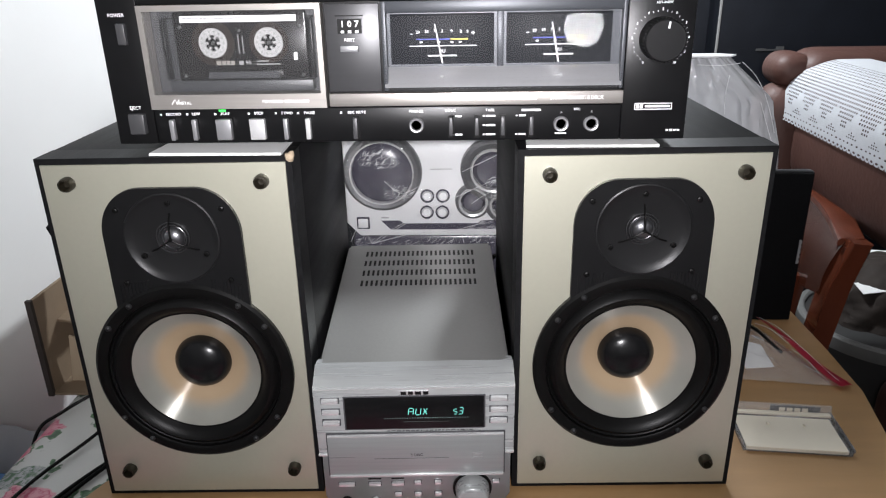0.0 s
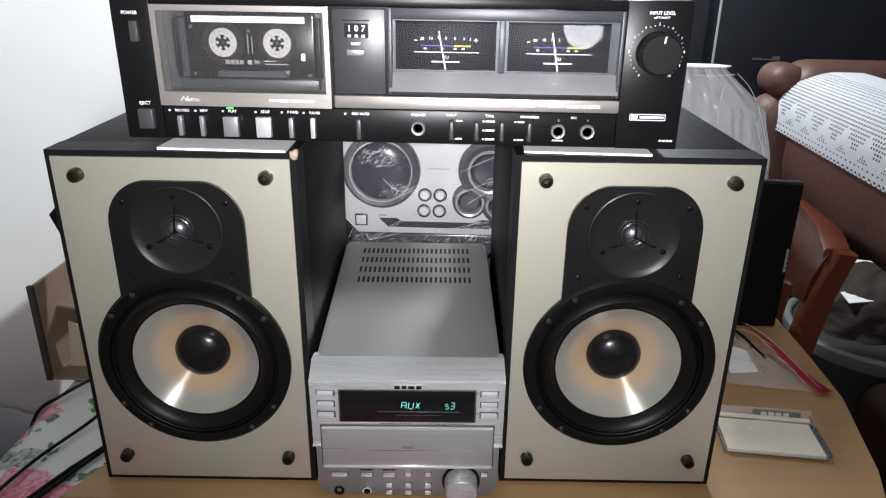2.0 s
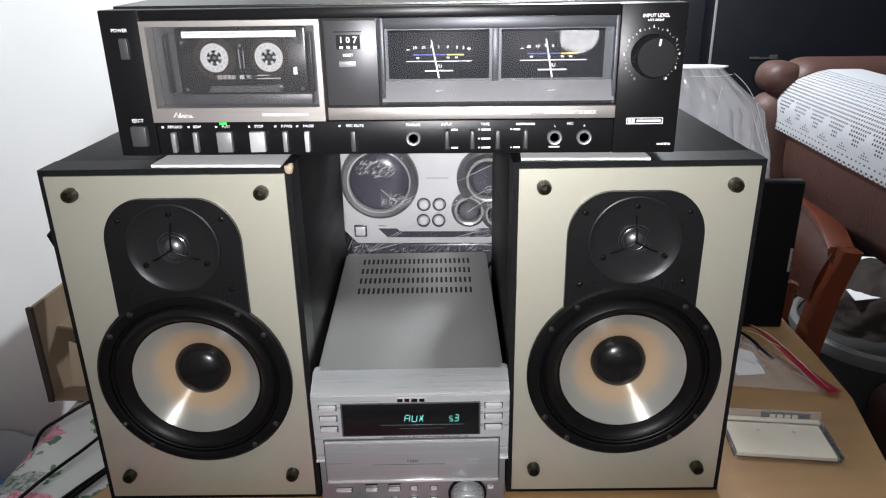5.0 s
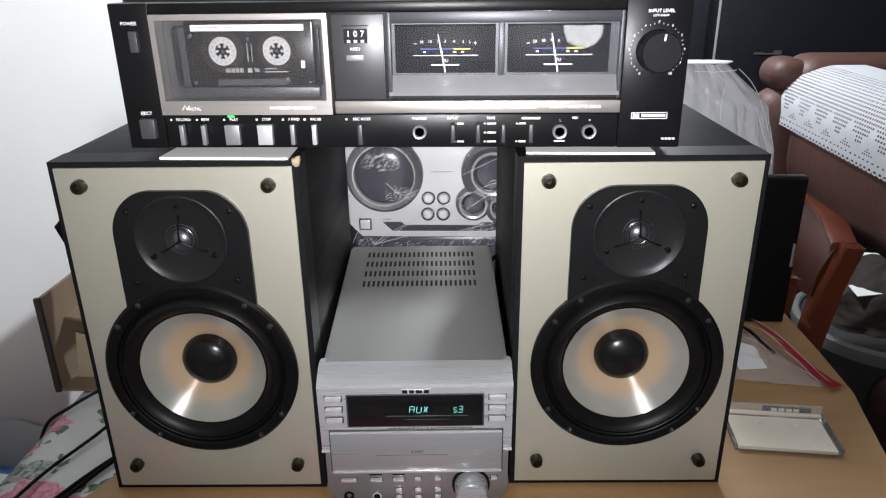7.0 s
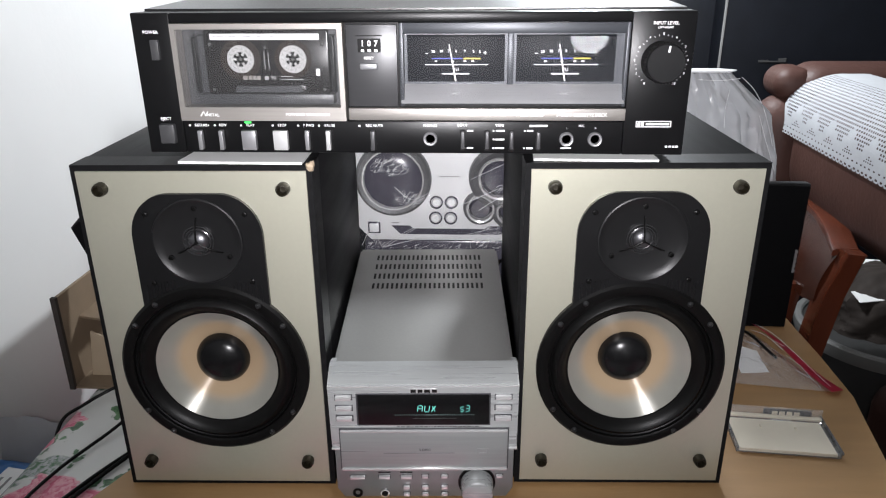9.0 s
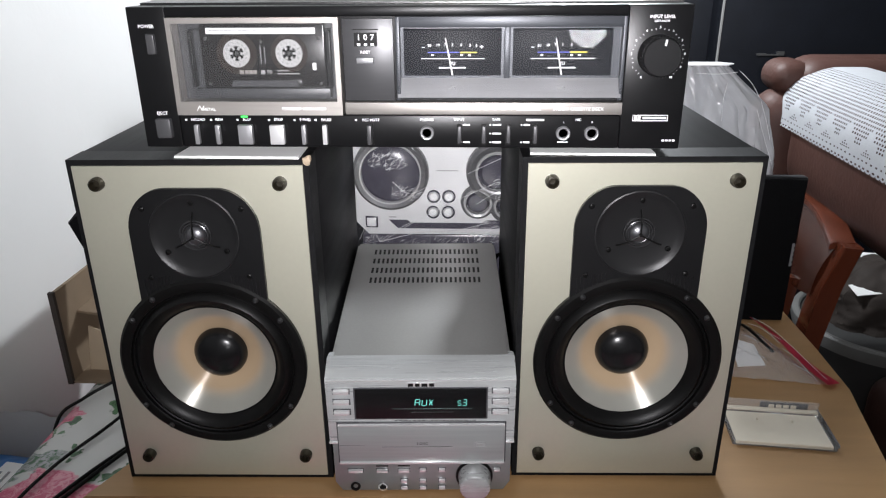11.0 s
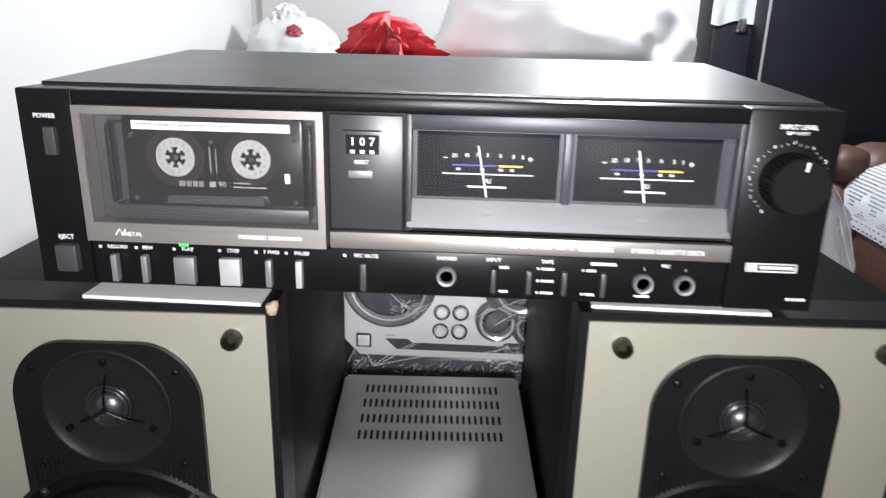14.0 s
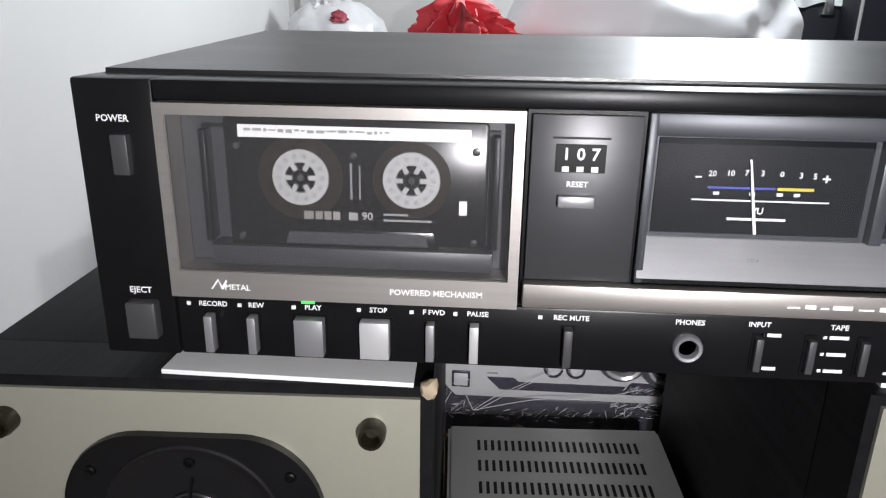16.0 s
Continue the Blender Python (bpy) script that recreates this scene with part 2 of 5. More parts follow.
M_IVORY = mat("ivory_inlay_card", (0.74, 0.68, 0.56), 0.6, vary=0.03, scale=40)
# the slight white haze in window and meter cover stands for reflections and glare
M_GLASS = clear("smoked_window", (0.92, 0.92, 0.92), 0.04, 1.2, 0.014)
M_METERGLASS = clear("meter_acrylic", (0.93, 0.93, 0.94), 0.02, 1.1, 0.016)
M_WRAP = clear("clear_wrap", (0.98, 0.98, 0.98), 0.05, 1.5, 0.02, 0.9, 34.0)
M_ZIPBAG = clear("zip_bag_film", (0.96, 0.96, 0.96), 0.05, 1.9, 0.20, 1.0, 60.0)
M_CLEARCASE = clear("clear_case", (0.96, 0.96, 0.96), 0.05, 1.0, 0.14)
M_SACK = clear("sack_film", (0.9, 0.9, 0.92), 0.35, 0.6, 0.94, 0.2, 9.0)
M_MILKY = clear("milky_bag_film", (0.90, 0.92, 0.95), 0.14, 1.5, 0.40, 0.8, 22.0)


def flower_mat():
    m = mat("floral_oilcloth", (0.62, 0.62, 0.60), 0.32, vary=0.02, scale=20)
    nt = m.node_tree
    b = nt.nodes["Principled BSDF"]
    base = b.inputs["Base Color"].links[0].from_socket
    tc = nt.nodes.new("ShaderNodeTexCoord")
    warp = nt.nodes.new("ShaderNodeTexNoise")
    warp.inputs["Scale"].default_value, warp.inputs["Detail"].default_value = 42, 3
    nt.links.new(tc.outputs["Object"], warp.inputs["Vector"])
    mixv = nt.nodes.new("ShaderNodeMix")
    mixv.data_type, mixv.blend_type = "RGBA", "LINEAR_LIGHT"
    mixv.inputs[0].default_value = 0.035
    nt.links.new(tc.outputs["Object"], mixv.inputs[6])
    nt.links.new(warp.outputs["Color"], mixv.inputs[7])
    last = base
    for scale, size, low, high, shift in ((15, 0.34, (0.42, 0.42, 0.44), (0.05, 0.14, 0.06), 3.0), (19, 0.30, (0.10, 0.22, 0.10), (0.03, 0.09, 0.04), 7.0),
                                          (10.5, 0.58, (0.60, 0.11, 0.20), (0.74, 0.33, 0.40), 0.0)):
        mp = nt.nodes.new("ShaderNodeMapping")
        mp.inputs["Location"].default_value = (shift, shift * 0.7, 0)
        nt.links.new(mixv.outputs[2], mp.inputs["Vector"])
        v = nt.nodes.new("ShaderNodeTexVoronoi")
        v.inputs["Scale"].default_value = scale
        nt.links.new(mp.outputs[0], v.inputs["Vector"])
        cmp = nt.nodes.new("ShaderNodeMapRange")
        cmp.inputs[1].default_value, cmp.inputs[2].default_value = size, size - 0.04
        nt.links.new(v.outputs["Distance"], cmp.inputs[0])
        petal = nt.nodes.new("ShaderNodeTexNoise")
        petal.inputs["Scale"].default_value = 110
        nt.links.new(mixv.outputs[2], petal.inputs["Vector"])
        ramp = nt.nodes.new("ShaderNodeMapRange")
        ramp.inputs[1].default_value, ramp.inputs[2].default_value = 0.42, 0.60
        nt.links.new(petal.outputs["Fac"], ramp.inputs[0])
        col = nt.nodes.new("ShaderNodeMix")
        col.data_type = "RGBA"
        col.inputs[6].default_value, col.inputs[7].default_value = (*low, 1), (*high, 1)
        nt.links.new(ramp.outputs[0], col.inputs[0])
        over = nt.nodes.new("ShaderNodeMix")
        over.data_type = "RGBA"
        nt.links.new(cmp.outputs[0], over.inputs[0])
        nt.links.new(last, over.inputs[6])
        nt.links.new(col.outputs[2], over.inputs[7])
        last = over.outputs[2]
    nt.links.new(last, b.inputs["Base Color"])
    return m


M_FLORAL = flower_mat()


# ---- mesh helpers ----
def link_mesh(name, bm, material, smooth=False):
    me = bpy.data.meshes.new(name)
    bmesh.ops.recalc_face_normals(bm, faces=bm.faces)
    bm.to_mesh(me)
    bm.free()
    me.materials.append(material)
    if smooth:
        me.shade_smooth()
        me.set_sharp_from_angle(angle=radians(38))
    return new(name, me)


def part(name, bm, material, parent, label="", smooth=True):
    ob = link_mesh(name, bm, material, smooth)
    ob.parent = parent
    if label:
        tagged(ob, label)
    return ob


def thing(name, label, category, m=None, group="", kind=""):
    ob = new(name)
    ob.empty_display_size = 0.02
    if m:
        ob.matrix_world = m
    return tagged(ob, label, category, group, kind)


def solid(name, bm, material, label, category, kind="", group="", smooth=True):
    return tagged(link_mesh(name, bm, material, smooth), label, category, group, kind)


def box(x0, x1, y0, y1, z0, z1, bevel=0.0, bm=None, segs=2):
    t = bmesh.new()
    bmesh.ops.create_cube(t, size=1)
    for v in t.verts:
        v.co = Vector((x0 + (v.co.x + 0.5) * (x1 - x0), y0 + (v.co.y + 0.5) * (y1 - y0), z0 + (v.co.z + 0.5) * (z1 - z0)))
    if bevel:
        bmesh.ops.bevel(t, geom=t.edges[:], offset=bevel, segments=segs, affect="EDGES", profile=0.5)
    return join(bm, t)


def join(bm, t):
    if bm is None:
        return t
    me = bpy.data.meshes.new("tmp")
    t.to_mesh(me)
    t.free()
    bm.from_mesh(me)
    bpy.data.meshes.remove(me)
    return bm


def plate(outer, inner, y0, y1):
    """A flat plate from y0 to y1 with a hole: outer and inner are loops of (x, z) with as many corners."""
    t = bmesh.new()
    n = len(outer)
    loops = [[t.verts.new((x, y, z)) for x, z in lp] for y in (y0, y1) for lp in (outer, inner)]
    of, inf, ob_, inb = loops
    for k in range(n):
        q = (k + 1) % n
        t.faces.new((of[k], of[q], inf[q], inf[k]))
        t.faces.new((ob_[k], inb[k], inb[q], ob_[q]))
        t.faces.new((of[k], ob_[k], ob_[q], of[q]))
        t.faces.new((inf[k], inf[q], inb[q], inb[k]))
    return t


def round_hole(x0, x1, z0, z1, cx, cz, r, y0, y1, segs=72):
    ang = [2 * math.pi * (k + 0.5) / segs for k in range(segs)]
    corners = [math.atan2(z - cz, x - cx) % (2 * math.pi) for x, z in ((x1, z1), (x0, z1), (x0, z0), (x1, z0))]
    for c in corners:
        k = min(range(segs), key=lambda i: abs((ang[i] - c + math.pi) % (2 * math.pi) - math.pi))
        ang[k] = c
    outer = []
    for a in ang:
        ca, sa = math.cos(a), math.sin(a)
        tx = ((x1 if ca > 0 else x0) - cx) / ca if abs(ca) > 1e-9 else 1e9
        tz = ((z1 if sa > 0 else z0) - cz) / sa if abs(sa) > 1e-9 else 1e9
        d = min(tx, tz)
        outer.append((cx + d * ca, cz + d * sa))
    return plate(outer, [(cx + r * math.cos(a), cz + r * math.sin(a)) for a in ang], y0, y1)


def star_plate(poly, cx, cz, r, y0, y1):
    """A plate of the outline poly, star-shaped about cx, cz, with a round hole there."""
    ang = sorted({round(math.atan2(z - cz, x - cx), 6) for x, z in poly} | {round(-math.pi + 2 * math.pi * k / 96, 6) for k in range(96)})
    outer = []
    for a in ang:
        ca, sa = math.cos(a), math.sin(a)
        best = 1e9
        for (xa, za), (xb, zb) in zip(poly, poly[1:] + poly[:1]):
            ex, ez = xb - xa, zb - za
            det = ca * -ez + sa * ex
            if abs(det) < 1e-12:
                continue
            d = ((xa - cx) * -ez + (za - cz) * ex) / det
            w = (ca * (za - cz) - sa * (xa - cx)) / det
            if d > 0 and -1e-6 <= w <= 1 + 1e-6:
                best = min(best, d)
        outer.append((cx + best * ca, cz + best * sa))
    return plate(outer, [(cx + r * math.cos(a), cz + r * math.sin(a)) for a in ang], y0, y1)


def lathe(profile, cx, cz, y=0.0, segs=48, bm=None, close=False):
    """A turned form about an axis along y: profile of (radius, y)."""
    bm = bm or bmesh.new()
    rings = []
    for r, dy in profile:
        if r < 1e-6:
            rings.append([bm.verts.new((cx, y + dy, cz))])
        else:
            rings.append([bm.verts.new((cx + r * math.cos(2 * math.pi * k / segs), y + dy, cz + r * math.sin(2 * math.pi * k / segs))) for k in range(segs)])
    for a, b in zip(rings, rings[1:] + ([rings[0]] if close else [])):
        for k in range(segs):
            p, q = k, (k + 1) % segs
            if len(a) == 1 and len(b) > 1:
                bm.faces.new((a[0], b[p], b[q]))
            elif len(b) == 1 and len(a) > 1:
                bm.faces.new((a[p], a[q], b[0]))
            elif len(a) > 1:
                bm.faces.new((a[p], a[q], b[q], b[p]))
    return bm


def knob_profile(r, d, edge=0.0015):
    return [(0, -d), (r - edge, -d), (r, -d + edge), (r * 1.03, 0), (0, 0)]


def outline(points, y0, y1, bevel=0.0, bm=None):
    """A flat form from (x, z) corners, from y0 to y1."""
    t = bmesh.new()
    a = [t.verts.new((x, y0, z)) for x, z in points]
    b = [t.verts.new((x, y1, z)) for x, z in points]
    t.faces.new(a)
    t.faces.new(b[::-1])
    n = len(points)
    for k in range(n):
        t.faces.new((a[k], b[k], b[(k + 1) % n], a[(k + 1) % n]))
    if bevel:
        rim = [e for e in t.edges if all(abs(v.co.y - y0) < 1e-7 for v in e.verts)]
        bmesh.ops.bevel(t, geom=rim, offset=bevel, segments=2, affect="EDGES", profile=0.5)
    return join(bm, t)


def slab(points, z0, z1, bevel=0.0):
    """A flat form from (x, y) corners, from z0 to z1."""
    t = bmesh.new()
    a = [t.verts.new((x, y, z1)) for x, y in points]
    b = [t.verts.new((x, y, z0)) for x, y in points]
    t.faces.new(a)
    t.faces.new(b[::-1])
    n = len(points)
    for k in range(n):
        t.faces.new((a[k], b[k], b[(k + 1) % n], a[(k + 1) % n]))
    if bevel:
        rim = [e for e in t.edges if all(abs(v.co.z - z1) < 1e-7 for v in e.verts)]
        bmesh.ops.bevel(t, geom=rim, offset=bevel, segments=2, affect="EDGES")
    return t


def tube(path, r, segs=10, bm=None, closed_ends=True):
    """A round strand along a smooth path."""
    bm = bm or bmesh.new()
    pts = [Vector(p) for p in path]
    fine = []
    for k in range(len(pts) - 1):
        p0, p1, p2, p3 = pts[max(k - 1, 0)], pts[k], pts[k + 1], pts[min(k + 2, len(pts) - 1)]
        for s in range(8):
            u = s / 8
            fine.append(0.5 * ((2 * p1) + (p2 - p0) * u + (2 * p0 - 5 * p1 + 4 * p2 - p3) * u * u + (3 * p1 - p0 - 3 * p2 + p3) * u ** 3))
    fine.append(pts[-1])
    rings = []
    for k, p in enumerate(fine):
        d = (fine[min(k + 1, len(fine) - 1)] - fine[max(k - 1, 0)]).normalized()
        side = d.cross(Vector((0, 0, 1)))
        side = side.normalized() if side.length > 1e-4 else Vector((1, 0, 0))
        up = side.cross(d)
        rings.append([bm.verts.new(p + r * (side * math.cos(2 * math.pi * j / segs) + up * math.sin(2 * math.pi * j / segs))) for j in range(segs)])
    for a, b in zip(rings, rings[1:]):
        for j in range(segs):
            bm.faces.new((a[j], a[(j + 1) % segs], b[(j + 1) % segs], b[j]))
    if closed_ends:
        bm.faces.new(rings[0][::-1])
        bm.faces.new(rings[-1])
    return bm


def sheet(place, nu, nv, thick=0.0):
    """A grid of nu x nv faces; place(u, v) gives each corner for u, v in 0..1."""
    bm = bmesh.new()
    g = [[bm.verts.new(place(i / nu, j / nv)) for j in range(nv + 1)] for i in range(nu + 1)]
    for i in range(nu):
        for j in range(nv):
            bm.faces.new((g[i][j], g[i + 1][j], g[i + 1][j + 1], g[i][j + 1]))
    if thick:
        bmesh.ops.solidify(bm, geom=bm.faces[:], thickness=thick)
    return bm


def letters(name, words, size, x, y, z, material, parent, label="", slant=0.0, align="CENTER", depth=0.0, bold=0.022):
    """Printed words that face the viewer side (-y), with their middle at x, z."""
    cu = bpy.data.curves.new("tmp", "FONT")
    cu.body, cu.size, cu.align_x, cu.align_y, cu.shear, cu.resolution_u = words, size, align, "CENTER", slant, 2
    cu.extrude, cu.offset = depth, size * bold
    ob = new("tmp", cu)
    me = bpy.data.meshes.new_from_object(ob.evaluated_get(bpy.context.evaluated_depsgraph_get()))
    bpy.data.objects.remove(ob)
    me.transform(pose(x, y, z, 90, 0, 0))
    me.materials.append(material)
    out = new(name, me)
    out.parent = parent
    if label:
        tagged(out, label)
    return out


def bar(name, x0, x1, z0, z1, y, material, parent, label="", thick=0.0004):
    return part(name, box(x0, x1, y - thick, y, z0, z1), material, parent, label, False)


# ---- the room ----
WX, WY = -0.535, 2.03          # left wall, back wall
solid("wall_left", box(WX - 0.12, WX, -2.6, WY + 0.12, 0, 2.6), M_WALL, "white painted plaster wall", "wall", "structure", smooth=False)
solid("wall_back", box(WX, 2.72, WY, WY + 0.12, 0, 2.6), M_BACKWALL, "light grey painted wall", "wall", "structure", smooth=False)
solid("wall_right", box(2.6, 2.72, -2.6, WY, 0, 2.6), M_WALL, "white painted plaster wall", "wall", "structure", smooth=False)
solid("wall_front", box(WX, 2.6, -2.72, -2.6, 0, 2.6), M_WALL, "white painted plaster wall", "wall", "structure", smooth=False)
solid("floor", box(WX, 2.6, -2.6, WY, -0.1, 0), M_FLOOR, "brown tiled floor", "floor", "structure", smooth=False)
solid("ceiling", box(WX - 0.12, 2.72, -2.72, WY + 0.12, 2.6, 2.7), M_CEIL, "white painted ceiling", "ceiling", "structure", smooth=False)
trim = box(WX + 0.030, WX + 0.085, WY - 0.014, WY, 0, 2.59, 0.003)
solid("trim", trim, M_BACKWALL, "grey door frame moulding on the wall", "trim", "structure", smooth=False)

# ---- table ----
table = thing("table", "table covered with a floral oilcloth", "table")
part("tabletop", box(-0.422, 0.468, 0.38, 1.12, 0.715, 0.742, 0.004), M_REDWOOD, table)
for lx, ly in ((-0.38, 0.43), (0.42, 0.43), (-0.38, 1.06), (0.42, 1.06)):
    part("leg", box(lx - 0.03, lx + 0.03, ly - 0.03, ly + 0.03, 0, 0.715, 0.004), M_REDWOOD, table)


def cloth_place(u, v):
    run, y = -0.14 + 1.03 * u, 0.37 + 0.75 * v
    drop = min(0.0, run)
    bend = math.exp(-abs(run) / 0.012)
    x = -0.426 + max(0.0, run) - 0.006 * (1 - bend if run < 0 else 0) - 0.006 * v * bend
    return (x, y, 0.7445 + drop - 0.004 * bend + 0.0012 * noise.noise((x * 14, y * 14, 0)))


solid("tablecloth", sheet(cloth_place, 120, 50), M_FLORAL, "white oilcloth printed with pink roses lying on the table", "tablecloth")
BOARD = [(-0.330, 0.556), (-0.05, 0.566), (0.24, 0.566), (0.455, 0.560), (0.482, 0.64), (0.510, 0.775), (0.512, 0.87), (0.512, 1.06), (-0.27, 1.06), (-0.285, 0.72), (-0.30, 0.62)]
solid("board", slab(BOARD, 0.7462, 0.750, 0.001), M_WOOD, "light wooden board lying on the tablecloth", "board", smooth=False)


# ---- loudspeakers ----
W, H, D = 0.2065, 0.3315, 0.262


def loudspeaker(m, label):
    sp = thing("bookshelf_speaker", label, "loudspeaker", m, "pair of bookshelf speakers")
    cx, cz, r = 0.1035, 0.1364, 0.0874
    part("cabinet", box(0, W, 0.031, D, 0, H, 0.0015), M_ASH, sp, "black ash cabinet")
    part("front_rim", round_hole(0, W, 0, H, cx, cz, 0.080, 0.0, 0.031), M_ASH, sp, "", False)
    part("front_panel", round_hole(0.0050, W - 0.0050, 0.0050, H - 0.0050, cx, cz, 0.0805, -0.0022, -0.0002), M_CHAMP, sp, "champagne coloured baffle panel", False)
    # tweeter plate: arched top, straight sides down to the woofer
    pts = [(cx + 0.0800 * math.cos(radians(a)), cz + 0.0800 * math.sin(radians(a))) for a in range(50, 131, 5)]
    pts = [(cx + 0.0572, cz + 0.0556)] + [q for q in pts if abs(q[0] - cx) < 0.0567] + [(cx - 0.0572, cz + 0.0556)]
    pts += [(cx - 0.0572, 0.245)]
    for k in range(13):
        a = math.pi - k * math.pi / 24
        pts.append((cx - 0.022 + 0.0352 * math.cos(a), 0.268 + 0.0395 * math.sin(a)))
    for k in range(13):
        a = math.pi / 2 - k * math.pi / 24
        pts.append((cx + 0.022 + 0.0352 * math.cos(a), 0.268 + 0.0395 * math.sin(a)))
    pts += [(cx + 0.0572, 0.245)]
    tx, tz = 0.1032, 0.2645
    part("tweeter_plate", star_plate(pts, tx, tz, 0.0385, -0.0062, -0.0021), M_PLASTIC, sp, "black arched tweeter plate", False)
    part("tweeter_horn", lathe([(0.0398, -0.0062), (0.0394, -0.0072), (0.0382, -0.0076), (0.0372, -0.0072), (0.0362, -0.0064), (0.031, -0.0050), (0.024, -0.0039), (0.0175, -0.0032), (0.0138, -0.0030)], tx, tz, segs=64), M_HORN, sp, "shallow satin black horn")
    part("tweeter_ring", lathe([(0.0143, -0.0030), (0.0142, -0.0050), (0.0134, -0.0056), (0.0126, -0.0048), (0.0122, -0.0038), (0.0117, -0.0052), (0.0109, -0.0056), (0.0102, -0.0046), (0.0098, -0.0034), (0.0088, -0.0030)], tx, tz, segs=48), M_TWRING, sp, "ridged dark metal ring")
    part("tweeter_dome", lathe([(0.0090, -0.0028), (0.0083, -0.0048), (0.0066, -0.0066), (0.0040, -0.0078), (0.0018, -0.0083), (0, -0.0084)], tx, tz, segs=32), M_DOME, sp, "small grey metal dome")
    part("guard_hub", lathe([(0, -0.0114), (0.0014, -0.0112), (0.0019, -0.0102), (0.0014, -0.0094), (0, -0.0092)], tx, tz, segs=14), M_RUBBER, sp)
    for a, ln in ((90, 0.0210), (212, 0.0222), (331, 0.0230)):
        ca, sa = math.cos(radians(a)), math.sin(radians(a))
        part("guard_arm", tube([(tx, -0.0104, tz), (tx + 0.010 * ca, -0.0098, tz + 0.010 * sa), (tx + ln * 0.8 * ca, -0.0072, tz + ln * 0.8 * sa), (tx + ln * ca, -0.0036, tz + ln * sa)], 0.00085, 6), M_RUBBER, sp)
    for a in (90, 211, 331):
        ca, sa = math.cos(radians(a)), math.sin(radians(a))
        part("horn_screw", lathe([(0, -0.0052), (0.0011, -0.0052), (0.0016, -0.0064), (0.0024, -0.0062), (0.0027, -0.0036)], tx + 0.0300 * ca, tz + 0.0300 * sa, segs=14), M_RUBBER, sp)
    for px, pz in ((cx - 0.0432, 0.2895), (cx + 0.0432, 0.2895), (cx - 0.0445, 0.2250), (cx + 0.0435, 0.2265)):
        part("plate_screw", lathe([(0, -0.0068), (0.0011, -0.0068), (0.0016, -0.0076), (0.0024, -0.0072), (0.0027, -0.0060)], px, pz, segs=14), M_RUBBER, sp)
    for sgn in (-1, 1):
        for k in range(9):
            rx = cx + sgn * (0.0265 + 0.0031 * k)
            part("rib", box(rx - 0.0006, rx + 0.0006, -0.0068, -0.006, 0.2175 - 0.0016 * k, 0.2275 - 0.0006 * k), M_PLASTIC, sp, "", False)
    # woofer
    part("woofer_frame", lathe([(r, -0.002), (r, -0.0062), (r - 0.0025, -0.0084), (r - 0.0095, -0.0088), (r - 0.0110, -0.0078), (r - 0.0115, -0.0050)], cx, cz, segs=72), M_RUBBER, sp, "satin black woofer frame")
    part("woofer_surround", lathe([(r - 0.0112, -0.0046), (r - 0.0125, -0.0062), (r - 0.0140, -0.0052), (r - 0.0160, -0.0088), (r - 0.0195, -0.0112), (r - 0.0235, -0.0096), (r - 0.0265, -0.0055), (r - 0.0285, -0.0032), (r - 0.0300, -0.0030)], cx, cz, segs=72), M_RUBBER, sp, "black rubber surround")
    part("woofer_cone", lathe([(0.0590, -0.0030), (0.0535, 0.0015), (0.0475, 0.0065), (0.0415, 0.0105), (0.034, 0.0150), (0.024, 0.0205)], 0, 0, segs=96), M_CONE, sp, "translucent cone, tan towards the middle").matrix_basis = pose(cx, 0, cz)
    part("dust_cap", lathe([(0.0256, 0.0180), (0.0252, 0.0140), (0.0230, 0.0098), (0.0185, 0.0062), (0.0120, 0.0036), (0.0060, 0.0024), (0, 0.0020)], cx, cz, segs=48), M_GLOSSBLACK, sp, "glossy black dust cap")
    for a in (35, 55, 124, 145, 212, 234, 305, 327):
        part("woofer_screw", lathe([(0, -0.0100), (0.0009, -0.0100), (0.0012, -0.0110), (0.0022, -0.0102), (0.0027, -0.0086)], cx + 0.0822 * math.cos(radians(a)), cz + 0.0822 * math.sin(radians(a)), segs=14), M_SCREW, sp, "dark steel screw")
    for px in (cx - 0.0781, cx + 0.0781):
        for pz in (0.031, 0.3115):
            part("grille_pin", lathe([(0.0060, -0.002), (0.0060, -0.0070), (0.0052, -0.0098), (0.0040, -0.0100), (0.0032, -0.0080), (0.0028, -0.0040), (0, -0.0036)], px, pz, segs=20), M_BRONZE, sp, "bronze grille socket")
    return sp


left_speaker = loudspeaker(pose(-0.2947, 0.5867, 0.7502, 0, 0, 1.8), "black bookshelf loudspeaker with champagne front, beside the white wall")
loudspeaker(pose(0.0921, 0.6033, 0.7502, 0, 0, 1.8), "black bookshelf loudspeaker with champagne front, beside the cassette case")
chip = bmesh.new()
bmesh.ops.create_icosphere(chip, subdivisions=2, radius=0.0042)
for v in chip.verts:
    v.co *= 1 + 0.45 * noise.noise(v.co * 420)
chip.transform(pose(W - 0.0010, 0.0012, H - 0.0012))
part("chipped_corner", chip, M_CARDLIGHT, left_speaker, "chipped corner of bare pale board")
for k, (x0, x1, yf) in enumerate(((-0.203, -0.096, 0.5935), (0.099, 0.204, 0.6095))):
    pts = [(x0, yf), (x1, yf - 0.002), (x1 - 0.004, yf + 0.11), (x0 + 0.004, yf + 0.112)]
    solid("paper", slab(pts, 1.0819, 1.0840), M_PAPER, "folded white paper lying under the cassette deck", "paper", group="papers under the deck", smooth=False)

